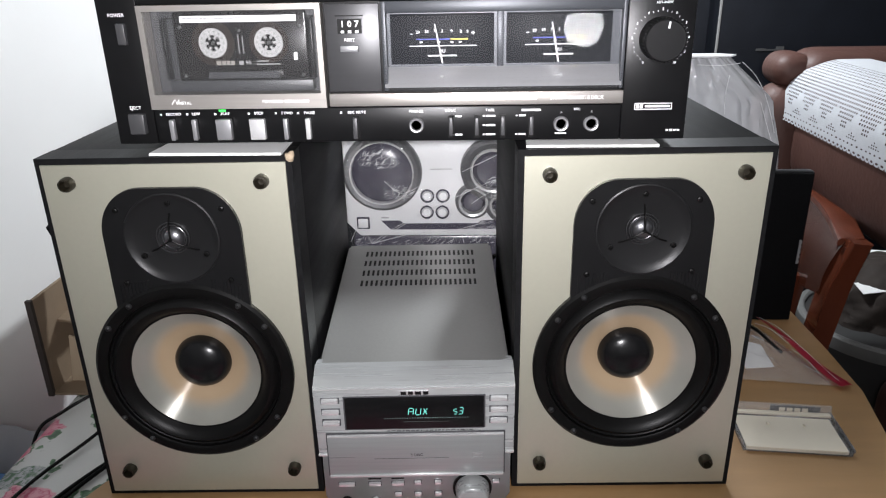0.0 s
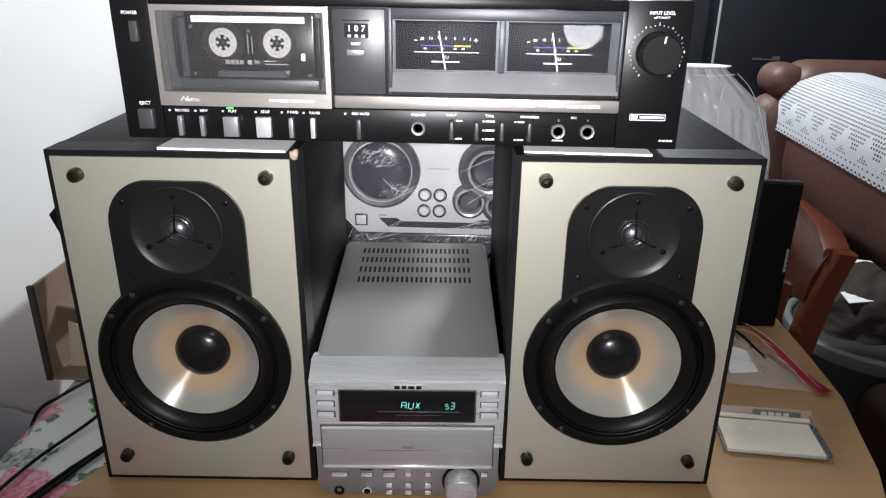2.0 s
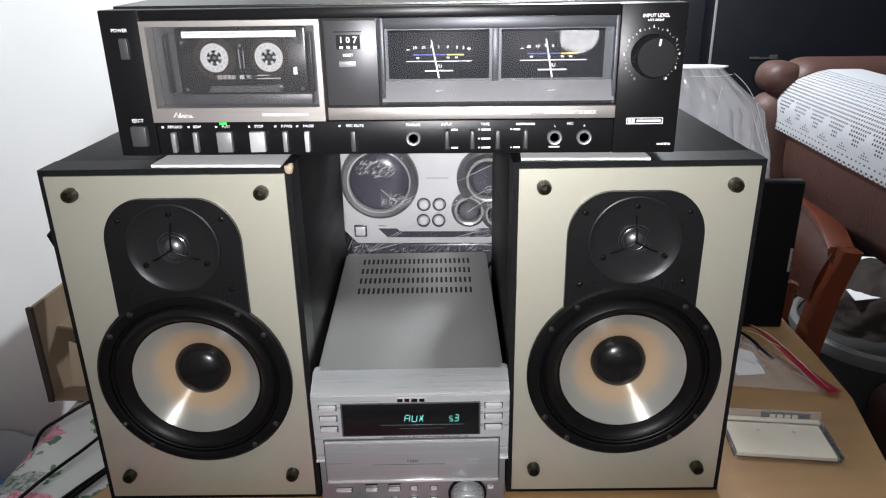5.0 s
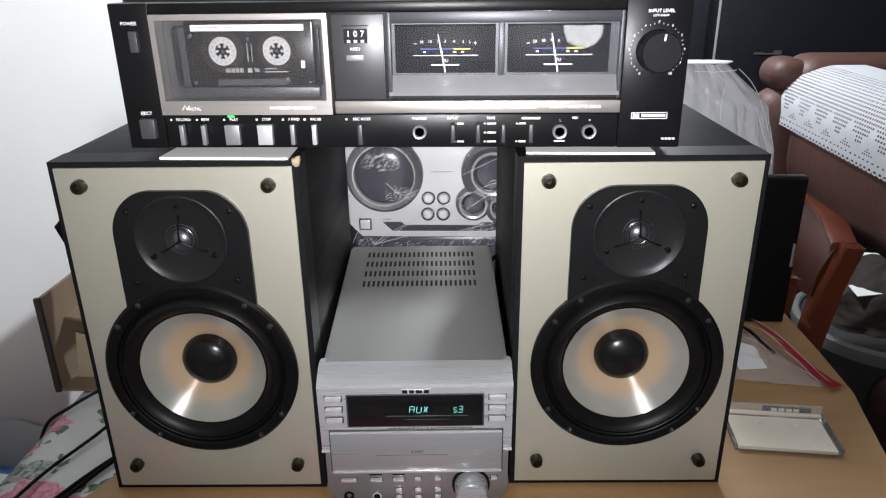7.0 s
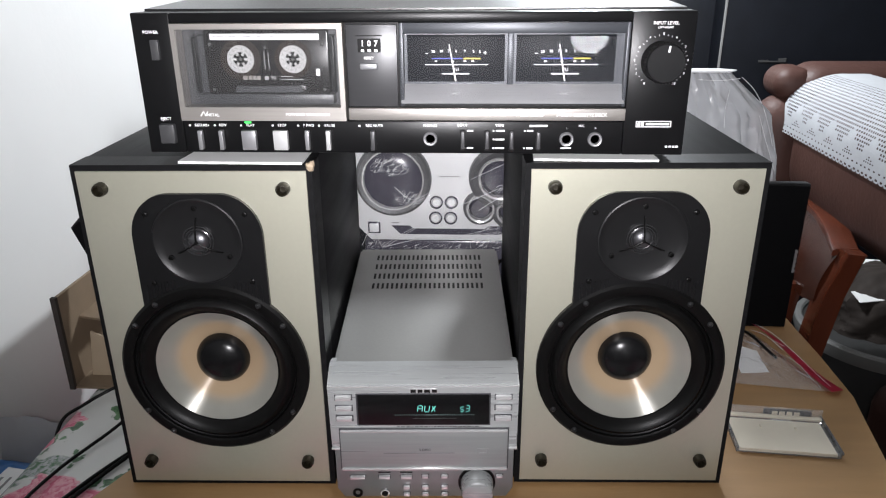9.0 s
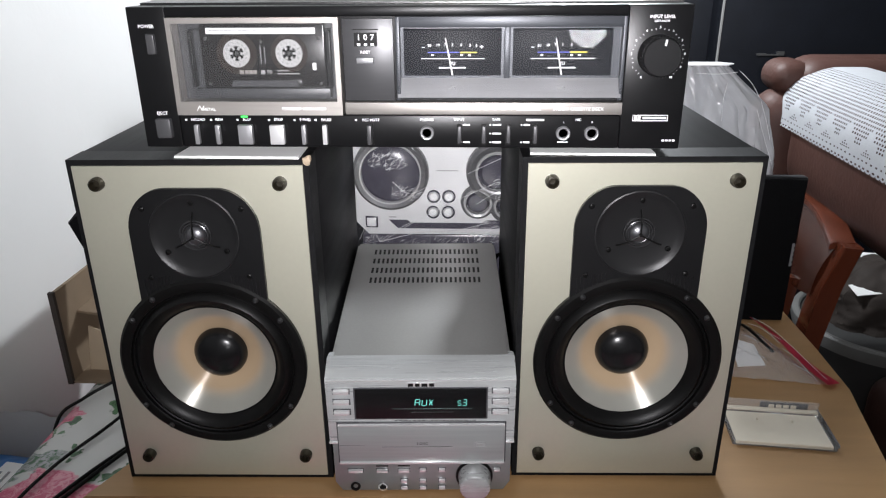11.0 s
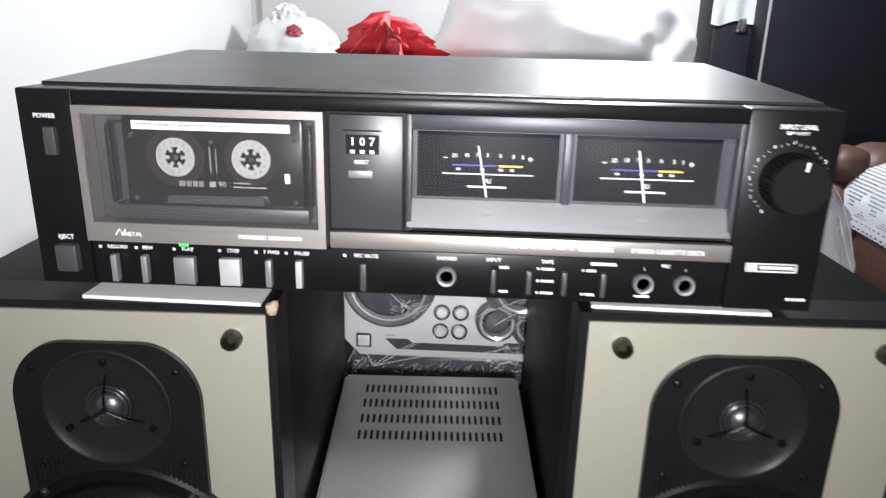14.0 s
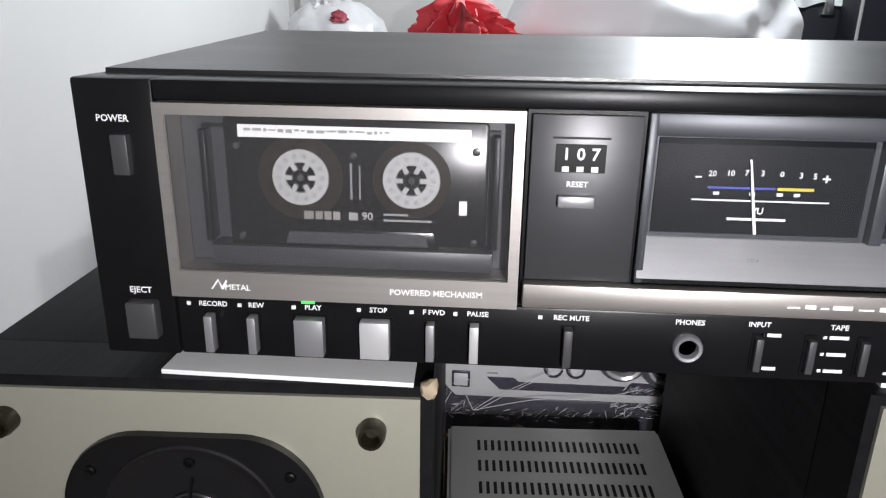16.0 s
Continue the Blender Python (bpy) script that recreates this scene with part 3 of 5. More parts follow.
# ---- cassette deck ----
F = 0.594
DECK_AT = Matrix.Translation((-0.0032, -0.0015, -0.0012))
deck = thing("cassette_deck", "black stereo cassette deck with silver trim standing on the speakers", "cassette deck", DECK_AT)
case = bmesh.new()
cv = [case.verts.new(c) for c in ((-0.2195, F + 0.0185, 1.094), (0.2195, F + 0.0185, 1.094), (0.2195, F + 0.243, 1.094), (-0.2195, F + 0.243, 1.094),
                                  (-0.2195, F + 0.0185, 1.2068), (0.2195, F + 0.0185, 1.2068), (0.2195, F + 0.243, 1.2160), (-0.2195, F + 0.243, 1.2160))]
for q in ((0, 1, 2, 3), (4, 5, 6, 7), (0, 1, 5, 4), (1, 2, 6, 5), (2, 3, 7, 6), (3, 0, 4, 7)):
    case.faces.new([cv[k] for k in q])
bmesh.ops.bevel(case, geom=case.edges[:], offset=0.002, segments=3, affect="EDGES")
part("case", case, M_CASE, deck, "black metal case")
face = box(-0.221, -0.190, F, F + 0.020, 1.093, 1.205, 0.0012)
box(-0.190, 0.172, F, F + 0.020, 1.1972, 1.205, 0.0012, face)
box(-0.190, 0.172, F + 0.0015, F + 0.020, 1.093, 1.1198, 0.0010, face)
box(0.172, 0.221, F, F + 0.020, 1.093, 1.205, 0.0012, face)
box(-0.0515, -0.0085, F + 0.004, F + 0.020, 1.1198, 1.1972, 0, face)
box(-0.190, 0.172, F + 0.017, F + 0.020, 1.1198, 1.1972, 0, face)
part("front_panel", face, M_BLACK, deck, "black front panel")
for fx in (-0.17, 0.17):
    for fy in (F + 0.05, F + 0.20):
        part("foot", lathe([(0.012, 0), (0.013, 0.0085), (0, 0.0085)], 0, 0, segs=20), M_RUBBER, deck).matrix_basis = Matrix.Translation((fx, fy, 1.0852)) @ pose(0, 0, 0, 90, 0, 0)
# cassette door
dx0, dx1, dz0, dz1 = -0.1895, -0.0525, 1.1205, 1.1968
wx0, wx1, wz0, wz1 = -0.1855, -0.0565, 1.1315, 1.1925
frame_bm = plate([(dx0, dz0), (dx1, dz0), (dx1, dz1), (dx0, dz1)], [(wx0, wz0), (wx1, wz0), (wx1, wz1), (wx0, wz1)], F - 0.003, F + 0.012)
door = part("cassette_door", frame_bm, M_DOORTRIM, deck, "beige brushed metal door frame", False)
win = part("door_window", box(wx0, wx1, F - 0.0012, F - 0.0004, wz0, wz1), M_GLASS, door, "smoky clear window", False)
win.visible_shadow = False
part("door_back", box(wx0, wx1, F + 0.0125, F + 0.0165, wz0, wz1), M_SLEEVE, door, "", False)
part("pocket_lip", box(-0.173, -0.0625, F + 0.001, F + 0.012, 1.1335, 1.1415, 0.0006), M_SLEEVE, door, "grey plastic tape holder")
for sx in (-0.1760, -0.0635):
    part("pocket_side", box(sx, sx + 0.0025, F + 0.004, F + 0.012, 1.142, 1.186, 0.0004), M_PLASTIC, door)
part("pocket_edge", box(-0.176, -0.061, F + 0.008, F + 0.012, 1.1865, 1.1875), M_PLASTIC, door, "", False)
ink = F - 0.0030
letters("lettering", "METAL", 0.0034, -0.1625, ink - 0.0002, 1.1252, M_WHITEINK, door)
part("emblem", outline([(-0.1725, 1.1243), (-0.1700, 1.1278), (-0.1690, 1.1243), (-0.1682, 1.1243), (-0.1665, 1.1278), (-0.1670, 1.1283), (-0.1688, 1.1255), (-0.1700, 1.1283), (-0.1705, 1.1283), (-0.1732, 1.1243)], ink - 0.0003, ink), M_WHITEINK, door, "", False)
letters("lettering", "POWERED MECHANISM", 0.0034, -0.0840, ink - 0.0002, 1.1258, M_WHITEINK, door)

# the cassette in the door
CX, CZ, CY = -0.1155, 1.1655, F + 0.0035
tape = thing("cassette_tape", "smoky clear compact cassette with a white label inside the deck", "cassette", DECK_AT)
part("shell", outline([(CX - 0.0502, CZ - 0.0235), (CX - 0.0485, CZ - 0.0243), (CX + 0.0485, CZ - 0.0243), (CX + 0.0502, CZ - 0.0235), (CX + 0.0502, CZ + 0.0243), (CX + 0.0490, CZ + 0.0258), (CX - 0.0490, CZ + 0.0258), (CX - 0.0502, CZ + 0.0243)], CY, CY + 0.0085, 0.0006), M_SHELL, tape)
part("trapezoid", outline([(CX - 0.032, CZ - 0.0240), (CX + 0.032, CZ - 0.0240), (CX + 0.030, CZ - 0.0165), (CX - 0.030, CZ - 0.0165)], CY - 0.0012, CY, 0.0005), M_SHELL, tape)
part("label", box(CX - 0.0445, CX + 0.0435, CY - 0.0005, CY, CZ + 0.0185, CZ + 0.0232), M_PAPER, tape, "white paper label with handwriting", False)
random.seed(5)
px = CX - 0.042
while px < CX + 0.012:
    w = random.uniform(0.001, 0.0034)
    bar("handwriting", px, px + w, CZ + 0.0208 + random.uniform(-0.0004, 0.0004), CZ + 0.0216 + random.uniform(0, 0.0004), CY - 0.0005, M_GREYINK, tape)
    px += w + 0.0009
for rx in (CX - 0.02125, CX + 0.02125):
    rz = CZ + 0.0035
    hub = part("reel", lathe([(0.0110, -0.0003), (0.0108, -0.0010), (0.0060, -0.0010), (0.0056, 0.0004)], rx, rz, CY, 36), M_REEL, tape, "white plastic reel")
    part("tape_pack", lathe([(0.0165 if rx < CX else 0.0150, -0.0002), (0.0110, -0.0003)], rx, rz, CY, 48), M_TAPE, tape)
    for k in range(14):
        a = 2 * math.pi * k / 14
        part("reel_slot", lathe([(0, -0.0013), (0.00095, -0.0013), (0.00095, -0.0009)], rx + 0.0085 * math.cos(a), rz + 0.0085 * math.sin(a), CY, 8), M_GREYINK, hub, "", False)
    for k in range(6):
        a = math.pi / 6 + math.pi * k / 3
        t = box(-0.0009, 0.0009, -0.0012, 0.0, 0.0032, 0.0060)
        t.transform(pose(rx, CY, rz, 0, math.degrees(a), 0))
        part("hub_tooth", t, M_REEL, hub, "", False)
    part("spindle", lathe([(0, -0.0010), (0.0013, -0.0010), (0.0020, 0.0002), (0.0024, 0.0015)], rx, rz, CY, 16), M_CHROME, hub, "steel drive spindle")
    part("hub_hole", lathe([(0, -0.0001), (0.0058, -0.0001)], rx, rz, CY, 24), M_RUBBER, hub, "", False)
part("guide", box(CX - 0.0022, CX - 0.0014, CY - 0.0006, CY, CZ - 0.0045, CZ + 0.0095), M_BUTTON, tape, "pale plastic guide", False)
part("guide", box(CX + 0.0012, CX + 0.0018, CY - 0.0006, CY, CZ - 0.0045, CZ + 0.0085), M_BUTTON, tape, "", False)
part("glint_screw", lathe([(0, -0.0010), (0.0012, -0.0008), (0.0016, 0)], CX - 0.0005, CZ + 0.0125, CY, 12), M_CHROME, tape, "small steel screw")
for sx, sz in ((CX - 0.0455, CZ - 0.0205), (CX + 0.0455, CZ - 0.0205), (CX + 0.0455, CZ + 0.0150), (CX - 0.0455, CZ + 0.0150)):
    part("shell_screw", lathe([(0, -0.0008), (0.0013, -0.0006), (0.0017, 0)], sx, sz, CY, 12), M_CHROME, tape, "small steel screw")
part("side_mark", box(CX + 0.0395, CX + 0.0425, CY - 0.0004, CY, CZ - 0.0095, CZ - 0.0040), M_PAPER, tape, "", False)
part("head_window", outline([(CX - 0.028, CZ - 0.0225), (CX + 0.028, CZ - 0.0225), (CX + 0.0265, CZ - 0.0178), (CX - 0.0265, CZ - 0.0178)], CY - 0.0015, CY - 0.0011), M_SLEEVE, tape, "", False)
bar("logo_bar", CX - 0.0205, CX - 0.0168, CZ - 0.0128, CZ - 0.0096, CY - 0.0002, M_DOORTRIM, tape)
for k in range(3):
    bar("logo_bar", CX - 0.0160 + 0.0034 * k, CX - 0.0132 + 0.0034 * k, CZ - 0.0128, CZ - 0.0096, CY - 0.0002, M_DOORTRIM, tape)
letters("lettering", "90", 0.0044, CX + 0.0042, CY - 0.0004, CZ - 0.0112, M_GREYINK, tape)
bar("print_line", CX - 0.0030, CX + 0.0005, CZ - 0.0128, CZ - 0.0097, CY - 0.0002, M_GREYINK, tape)
bar("print_line", CX + 0.0105, CX + 0.0200, CZ - 0.0105, CZ - 0.0097, CY - 0.0002, M_GREYINK, tape)
bar("print_line", CX + 0.0105, CX + 0.0290, CZ - 0.0128, CZ - 0.0120, CY - 0.0002, M_GREYINK, tape)

# left side switches and the row of keys
inkf = F - 0.0001
letters("lettering", "POWER", 0.0036, -0.2062, inkf - 0.0003, 1.1902, M_WHITEINK, deck)
part("power_switch", box(-0.2070, -0.2005, F - 0.003, F + 0.004, 1.1690, 1.1845, 0.0006), M_BUTTONDARK, deck, "grey power switch")
letters("lettering", "EJECT", 0.0036, -0.2035, inkf - 0.0003, 1.1215, M_WHITEINK, deck)
part("eject_key", box(-0.2090, -0.1965, F - 0.005, F + 0.004, 1.1015, 1.1175, 0.0012), M_BUTTONDARK, deck, "dark eject key")
inkb = F + 0.0014
for word, kx, kw, kmat in (("RECORD", -0.1760, 0.0034, M_BUTTON), ("REW", -0.1583, 0.0034, M_BUTTON), ("PLAY", -0.1350, 0.0118, M_BUTTON), ("STOP", -0.1085, 0.0118, M_BUTTONLIGHT),
                           ("F FWD", -0.0862, 0.0034, M_BUTTON), ("PAUSE", -0.0687, 0.0036, M_BUTTONLIGHT), ("REC MUTE", -0.0318, 0.0034, M_BUTTONDARK)):
    key = part("key", box(kx - kw / 2, kx + kw / 2, F - 0.0035, F + 0.003, 1.0962, 1.1122, 0.0004), kmat, deck, "silver transport key")
    part("key_slot", box(kx - kw / 2 - 0.0012, kx + kw / 2 + 0.0012, F + 0.0012, F + 0.0016, 1.0952, 1.1132), M_RUBBER, deck, "", False)
    letters("lettering", word, 0.0030, kx + 0.0012, inkb - 0.0003, 1.1160, M_WHITEINK, deck)
    bar("symbol", kx - 0.0011 * len(word) - 0.0030, kx - 0.0011 * len(word) - 0.0014, 1.1152, 1.1167, inkb - 0.0002, M_WHITEINK, deck)
part("play_light", box(-0.1385, -0.1330, F + 0.0006, F + 0.0016, 1.1178, 1.1192, 0.0003), M_LED, deck, "green glowing play light", False)
# sockets and sliders
for word, jx, jl in (("PHONES", 0.0155, 0.0), ("L", 0.1268, 0.0), ("R", 0.1498, 0.0)):
    jack = part("jack_ring", lathe([(0.0059, 0), (0.0058, -0.0022), (0.0052, -0.0030), (0.0041, -0.0028), (0.0036, -0.0018), (0.0034, 0.004)], jx, 1.1055, F + 0.0015, 28), M_BUTTON, deck, "chrome headphone socket")
    part("jack_hole", lathe([(0, 0.0035), (0.0036, 0.0035)], jx, 1.1055, F - 0.0020, 20), M_RUBBER, jack, "", False)
    letters("lettering", word, 0.0030 if len(word) > 1 else 0.0022, jx, inkb - 0.0003, 1.1162 if len(word) > 1 else 1.1145, M_WHITEINK, deck)
letters("lettering", "MIC", 0.0028, 0.1385, inkb - 0.0003, 1.1165, M_WHITEINK, deck)
letters("lettering", "INPUT", 0.0030, 0.0420, inkb - 0.0003, 1.1165, M_WHITEINK, deck)
letters("lettering", "TAPE", 0.0030, 0.0722, inkb - 0.0003, 1.1165, M_WHITEINK, deck)
bar("print_line", 0.0965, 0.1110, 1.1155, 1.1172, inkb, M_WHITEINK, deck)
bar("print_line", 0.1225, 0.1310, 1.0975, 1.0986, inkb, M_WHITEINK, deck)
for sx in (0.0422, 0.0622, 0.0822, 0.1040):
    part("slider_slot", box(sx - 0.0022, sx + 0.0022, F + 0.0010, F + 0.0016, 1.0955, 1.1130), M_RUBBER, deck, "", False)
    part("slider", box(sx - 0.0014, sx + 0.0014, F - 0.0022, F + 0.002, 1.0975, 1.1115, 0.0004), M_BUTTONDARK, deck, "dark slide switch")
for bx, bw, rows in ((0.0475, 0.0065, (1.1122, 1.0978)), (0.0722, 0.0085, (1.1122, 1.1050, 1.0978)), (0.0965, 0.0065, (1.1122, 1.0978))):
    for bz in rows:
        bar("print_line", bx - bw / 2 + 0.0012, bx + bw / 2, bz - 0.0007, bz + 0.0007, inkb, M_WHITEINK, deck)
        bar("print_mark", bx - bw / 2 - 0.0012, bx - bw / 2 + 0.0002, bz - 0.0006, bz + 0.0006, inkb, M_WHITEINK, deck)
# counter
part("counter_panel", box(-0.0500, -0.0100, F + 0.001, F + 0.005, 1.1320, 1.1955, 0.0004), M_GREYPANEL, deck, "dark grey brushed counter panel")
yc = F + 0.0010
part("counter_slit", box(-0.0425, -0.0215, yc - 0.0003, yc, 1.1868, 1.1876), M_RUBBER, deck, "", False)
counter = part("counter_window", box(-0.0410, -0.0228, yc - 0.0006, yc, 1.1745, 1.1850), M_RUBBER, deck, "black tape counter", False)
for k, d in enumerate("107"):
    letters("digit", d, 0.0062, -0.0372 + 0.0053 * k, yc - 0.0009, 1.1812, M_WHITEINK, counter)
    bar("digit_part", -0.0385 + 0.0053 * k, -0.0360 + 0.0053 * k, 1.1749, 1.1768, yc - 0.0006, M_WHITEINK, counter)
letters("lettering", "RESET", 0.0030, -0.0325, yc - 0.0004, 1.1700, M_WHITEINK, deck)
part("reset_button", box(-0.0395, -0.0260, yc - 0.003, yc + 0.002, 1.1615, 1.1660, 0.0006), M_BUTTON, deck, "grey reset button")
# silver strip, meters
part("trim_strip", box(-0.0505, 0.1722, F - 0.0020, F + 0.004, 1.1210, 1.1308, 0.0006), M_DOORTRIM, deck, "beige brushed metal strip")
letters("lettering", "STEREO CASSETTE DECK", 0.0036, 0.1375, F - 0.0024, 1.1258, M_WHITEINK, deck)
px = 0.0495
for k, w in enumerate((0.006, 0.005, 0.004, 0.009, 0.007, 0.003)):
    bar("script_bar", px, px + w * 0.8, 1.1252, 1.1259 + 0.0010 * (k % 2), F - 0.0020, M_WHITEINK, deck)
    px += w + 0.0006
bar("logo_bar", 0.0885, 0.1075, 1.1248, 1.1270, F - 0.0020, M_WHITEINK, deck)
ledge = bmesh.new()
va = [ledge.verts.new(c) for c in ((-0.0075, F - 0.0005, 1.1345), (0.1705, F - 0.0005, 1.1345), (0.1705, F + 0.0075, 1.1490), (-0.0075, F + 0.0075, 1.1490), (-0.0075, F + 0.016, 1.1345), (0.1705, F + 0.016, 1.1345), (0.1705, F + 0.016, 1.1490), (-0.0075, F + 0.016, 1.1490))]
for q in ((0, 1, 2, 3), (3, 2, 6, 7), (0, 3, 7, 4), (1, 5, 6, 2), (0, 4, 5, 1)):
    ledge.faces.new([va[k] for k in q])
part("meter_ledge", ledge, M_SILVER, deck, "sloping brushed silver ledge", False)
part("meter_backing", box(-0.0080, 0.1715, F + 0.0085, F + 0.016, 1.1490, 1.1965), M_METERFRAME, deck, "grey meter surround", False)
bez = box(-0.0080, 0.1715, F + 0.002, F + 0.016, 1.1885, 1.1968, 0.0005)
box(-0.0082, -0.0050, F + 0.001, F + 0.016, 1.132, 1.1968, 0.0004, bez)
box(0.1690, 0.1718, F + 0.001, F + 0.016, 1.132, 1.1968, 0.0004, bez)
box(0.0775, 0.0822, F + 0.004, F + 0.016, 1.1490, 1.1890, 0.0004, bez)
part("meter_bezel", bez, M_METERFRAME, deck)
for mx0, mx1, side, lean in ((-0.0025, 0.0752, "LEFT", 0.0), (0.0845, 0.1625, "RIGHT", 0.0)):
    ym = F + 0.0078
    meter = part("vu_meter", box(mx0, mx1, ym, ym + 0.002, 1.1508, 1.1872, 0.0003), M_METERFACE, deck, "black needle meter with white scale")
    u = (mx1 - mx0)
    yi = ym - 0.0001
    bar("scale_line", mx0 + 0.18 * u, mx0 + 0.83 * u, 1.16385, 1.16445, yi, M_WHITEINK, meter)
    bar("minus_sign", mx0 + 0.185 * u, mx0 + 0.215 * u, 1.1726, 1.1732, yi, M_WHITEINK, meter)
    for word, pos, zz in (("20", 0.265, 1.1742), ("10", 0.35, 1.1745), ("7", 0.425, 1.1747), ("3", 0.50, 1.1747), ("0", 0.59, 1.1746), ("3", 0.68, 1.1743), ("5", 0.745, 1.1741), ("+", 0.80, 1.1730)):
        letters("numeral", word, 0.0030 if word != "+" else 0.0055, mx0 + pos * u, yi - 0.0003, zz, M_WHITEINK, meter)
    bar("blue_band", mx0 + 0.25 * u, mx0 + 0.57 * u, 1.1686, 1.1694, yi, M_BLUEINK, meter)
    bar("yellow_band", mx0 + 0.58 * u, mx0 + 0.75 * u, 1.1684, 1.1695, yi, M_YELLOWINK, meter)
    for pos in (0.28, 0.45, 0.58, 0.66):
        bar("scale_mark", mx0 + pos * u, mx0 + (pos + 0.028) * u, 1.1662, 1.1674, yi, M_WHITEINK, meter)
    letters("lettering", "VU", 0.0036, mx0 + 0.50 * u, yi - 0.0003, 1.1602, M_WHITEINK, meter)
    bar("print_line", mx0 + 0.36 * u, mx0 + 0.64 * u, 1.1565, 1.1575, yi, M_WHITEINK, meter)
    nx = mx0 + 0.425 * u
    nd = outline([(nx, 1.1800), (nx + 0.0008, 1.1800), (nx + 0.0064, 1.1515), (nx + 0.0052, 1.1515)], yi - 0.0016, yi - 0.0010)
    part("needle", nd, M_WHITEINK, meter, "thin white needle", False)
    letters("lettering", side, 0.0022, mx0 + 0.50 * u, F + 0.0032, 1.1418, M_GREYINK, deck)
# clear cover, leaning back a little
cover = bmesh.new()
va = [cover.verts.new(c) for c in ((-0.0072, F - 0.0012, 1.1330), (0.1708, F - 0.0012, 1.1330), (0.1708, F + 0.00115, 1.1862), (-0.0072, F + 0.00115, 1.1862))]
cover.faces.new(va)
cov = part("meter_cover", cover, M_METERGLASS, deck, "clear acrylic meter cover", False)
cov.visible_shadow = False
# level knob
KX, KZ = 0.1965, 1.1675
knob = part("level_knob", lathe([(0, -0.0165), (0.0138, -0.0165), (0.0148, -0.0155), (0.0156, 0.0), (0, 0.0)], KX, KZ, F, 48), M_PLASTIC, deck, "black ribbed level knob")
for k in range(40):
    a = 2 * math.pi * k / 40
    t = box(-0.0004, 0.0004, -0.0150, -0.001, 0.0150, 0.0158)
    t.transform(pose(KX, F, KZ, 0, math.degrees(a), 0))
    part("rib", t, M_PLASTIC, knob, "", False)
t = box(-0.0007, 0.0007, -0.0169, -0.0163, 0.0085, 0.0132)
t.transform(pose(KX, F, KZ, 0, 8, 0))
part("pointer", t, M_WHITEINK, knob, "white pointer mark", False)
for k in range(31):
    a = -146 + 292 * k / 30
    big = k % 3 == 0
    if not big and k % 3:
        t = box(-0.00022, 0.00022, -0.0003, 0.0, 0.0190, 0.0203)
        t.transform(pose(KX, F, KZ, 0, a, 0))
        part("dial_tick", t, M_BUTTONLIGHT, deck, "", False)
    else:
        ra = radians(a)
        letters("numeral", str(k // 3), 0.0026, KX + 0.0206 * math.sin(ra), F - 0.0003, KZ + 0.0206 * math.cos(ra), M_WHITEINK, deck)
letters("lettering", "INPUT LEVEL", 0.0034, 0.1975, F - 0.0003, 1.1960, M_WHITEINK, deck)
letters("lettering", "LEFT-RIGHT", 0.0022, 0.1975, F - 0.0003, 1.1928, M_WHITEINK, deck)
badge = box(0.1815, 0.2095, F - 0.0003, F, 1.1158, 1.1164)
for b4 in ((0.1815, 0.2095, 1.1202, 1.1208), (0.1815, 0.1821, 1.1158, 1.1208), (0.2089, 0.2095, 1.1158, 1.1208), (0.1828, 0.1850, 1.1168, 1.1198), (0.1856, 0.1878, 1.1168, 1.1198), (0.1895, 0.2080, 1.1175, 1.1192)):
    box(b4[0], b4[1], F - 0.0003, F, b4[2], b4[3], 0, badge)
part("badge", badge, M_WHITEINK, deck, "white outlined badge", False)
for k in range(4):
    bar("print_line", 0.2065 + 0.0028 * k, 0.2085 + 0.0028 * k, 1.0993, 1.1008, F, M_WHITEINK, deck)

# ---- compact receiver between the speakers ----
rc = thing("compact_receiver", "silver compact disc receiver with a black display standing on the board", "stereo receiver", pose(0.0038, 0.577, 0.7502, 0, 0, 2.6))
body = bmesh.new()
hx = 0.0845
co = [(-hx, 0.0155, 0.010), (hx, 0.0155, 0.010), (hx, 0.262, 0.010), (-hx, 0.262, 0.010), (-hx, 0.0155, 0.1416), (hx, 0.0155, 0.1416), (hx, 0.262, 0.1605), (-hx, 0.262, 0.1605)]
va = [body.verts.new(c) for c in co]
for q in ((0, 1, 2, 3), (4, 5, 6, 7), (0, 1, 5, 4), (1, 2, 6, 5), (2, 3, 7, 6), (3, 0, 4, 7)):
    body.faces.new([va[k] for k in q])
bmesh.ops.bevel(body, geom=body.edges[:], offset=0.0025, segments=3, affect="EDGES")
part("housing", body, M_TEACTOP, rc, "grey painted metal housing")
slope = (0.1605 - 0.1416) / 0.2465
for row in range(4):
    for k in range(24):
        sx = -0.061 + 0.122 * k / 23 + 0.0006
        sy = 0.166 + 0.0235 * row
        z = 0.1416 + slope * (sy - 0.0155)
        t = box(sx - 0.0012, sx + 0.0012, sy - 0.006, sy + 0.006, z - 0.0004, z + 0.0003)
        for v in t.verts:
            v.co.z += slope * (v.co.y - sy)
        part("vent_slot", t, M_RUBBER, rc, "", False)
for fx in (-0.065, 0.065):
    for fy in (0.03, 0.23):
        part("foot", box(fx - 0.01, fx + 0.01, fy - 0.01, fy + 0.01, 0, 0.011, 0.002), M_RUBBER, rc)
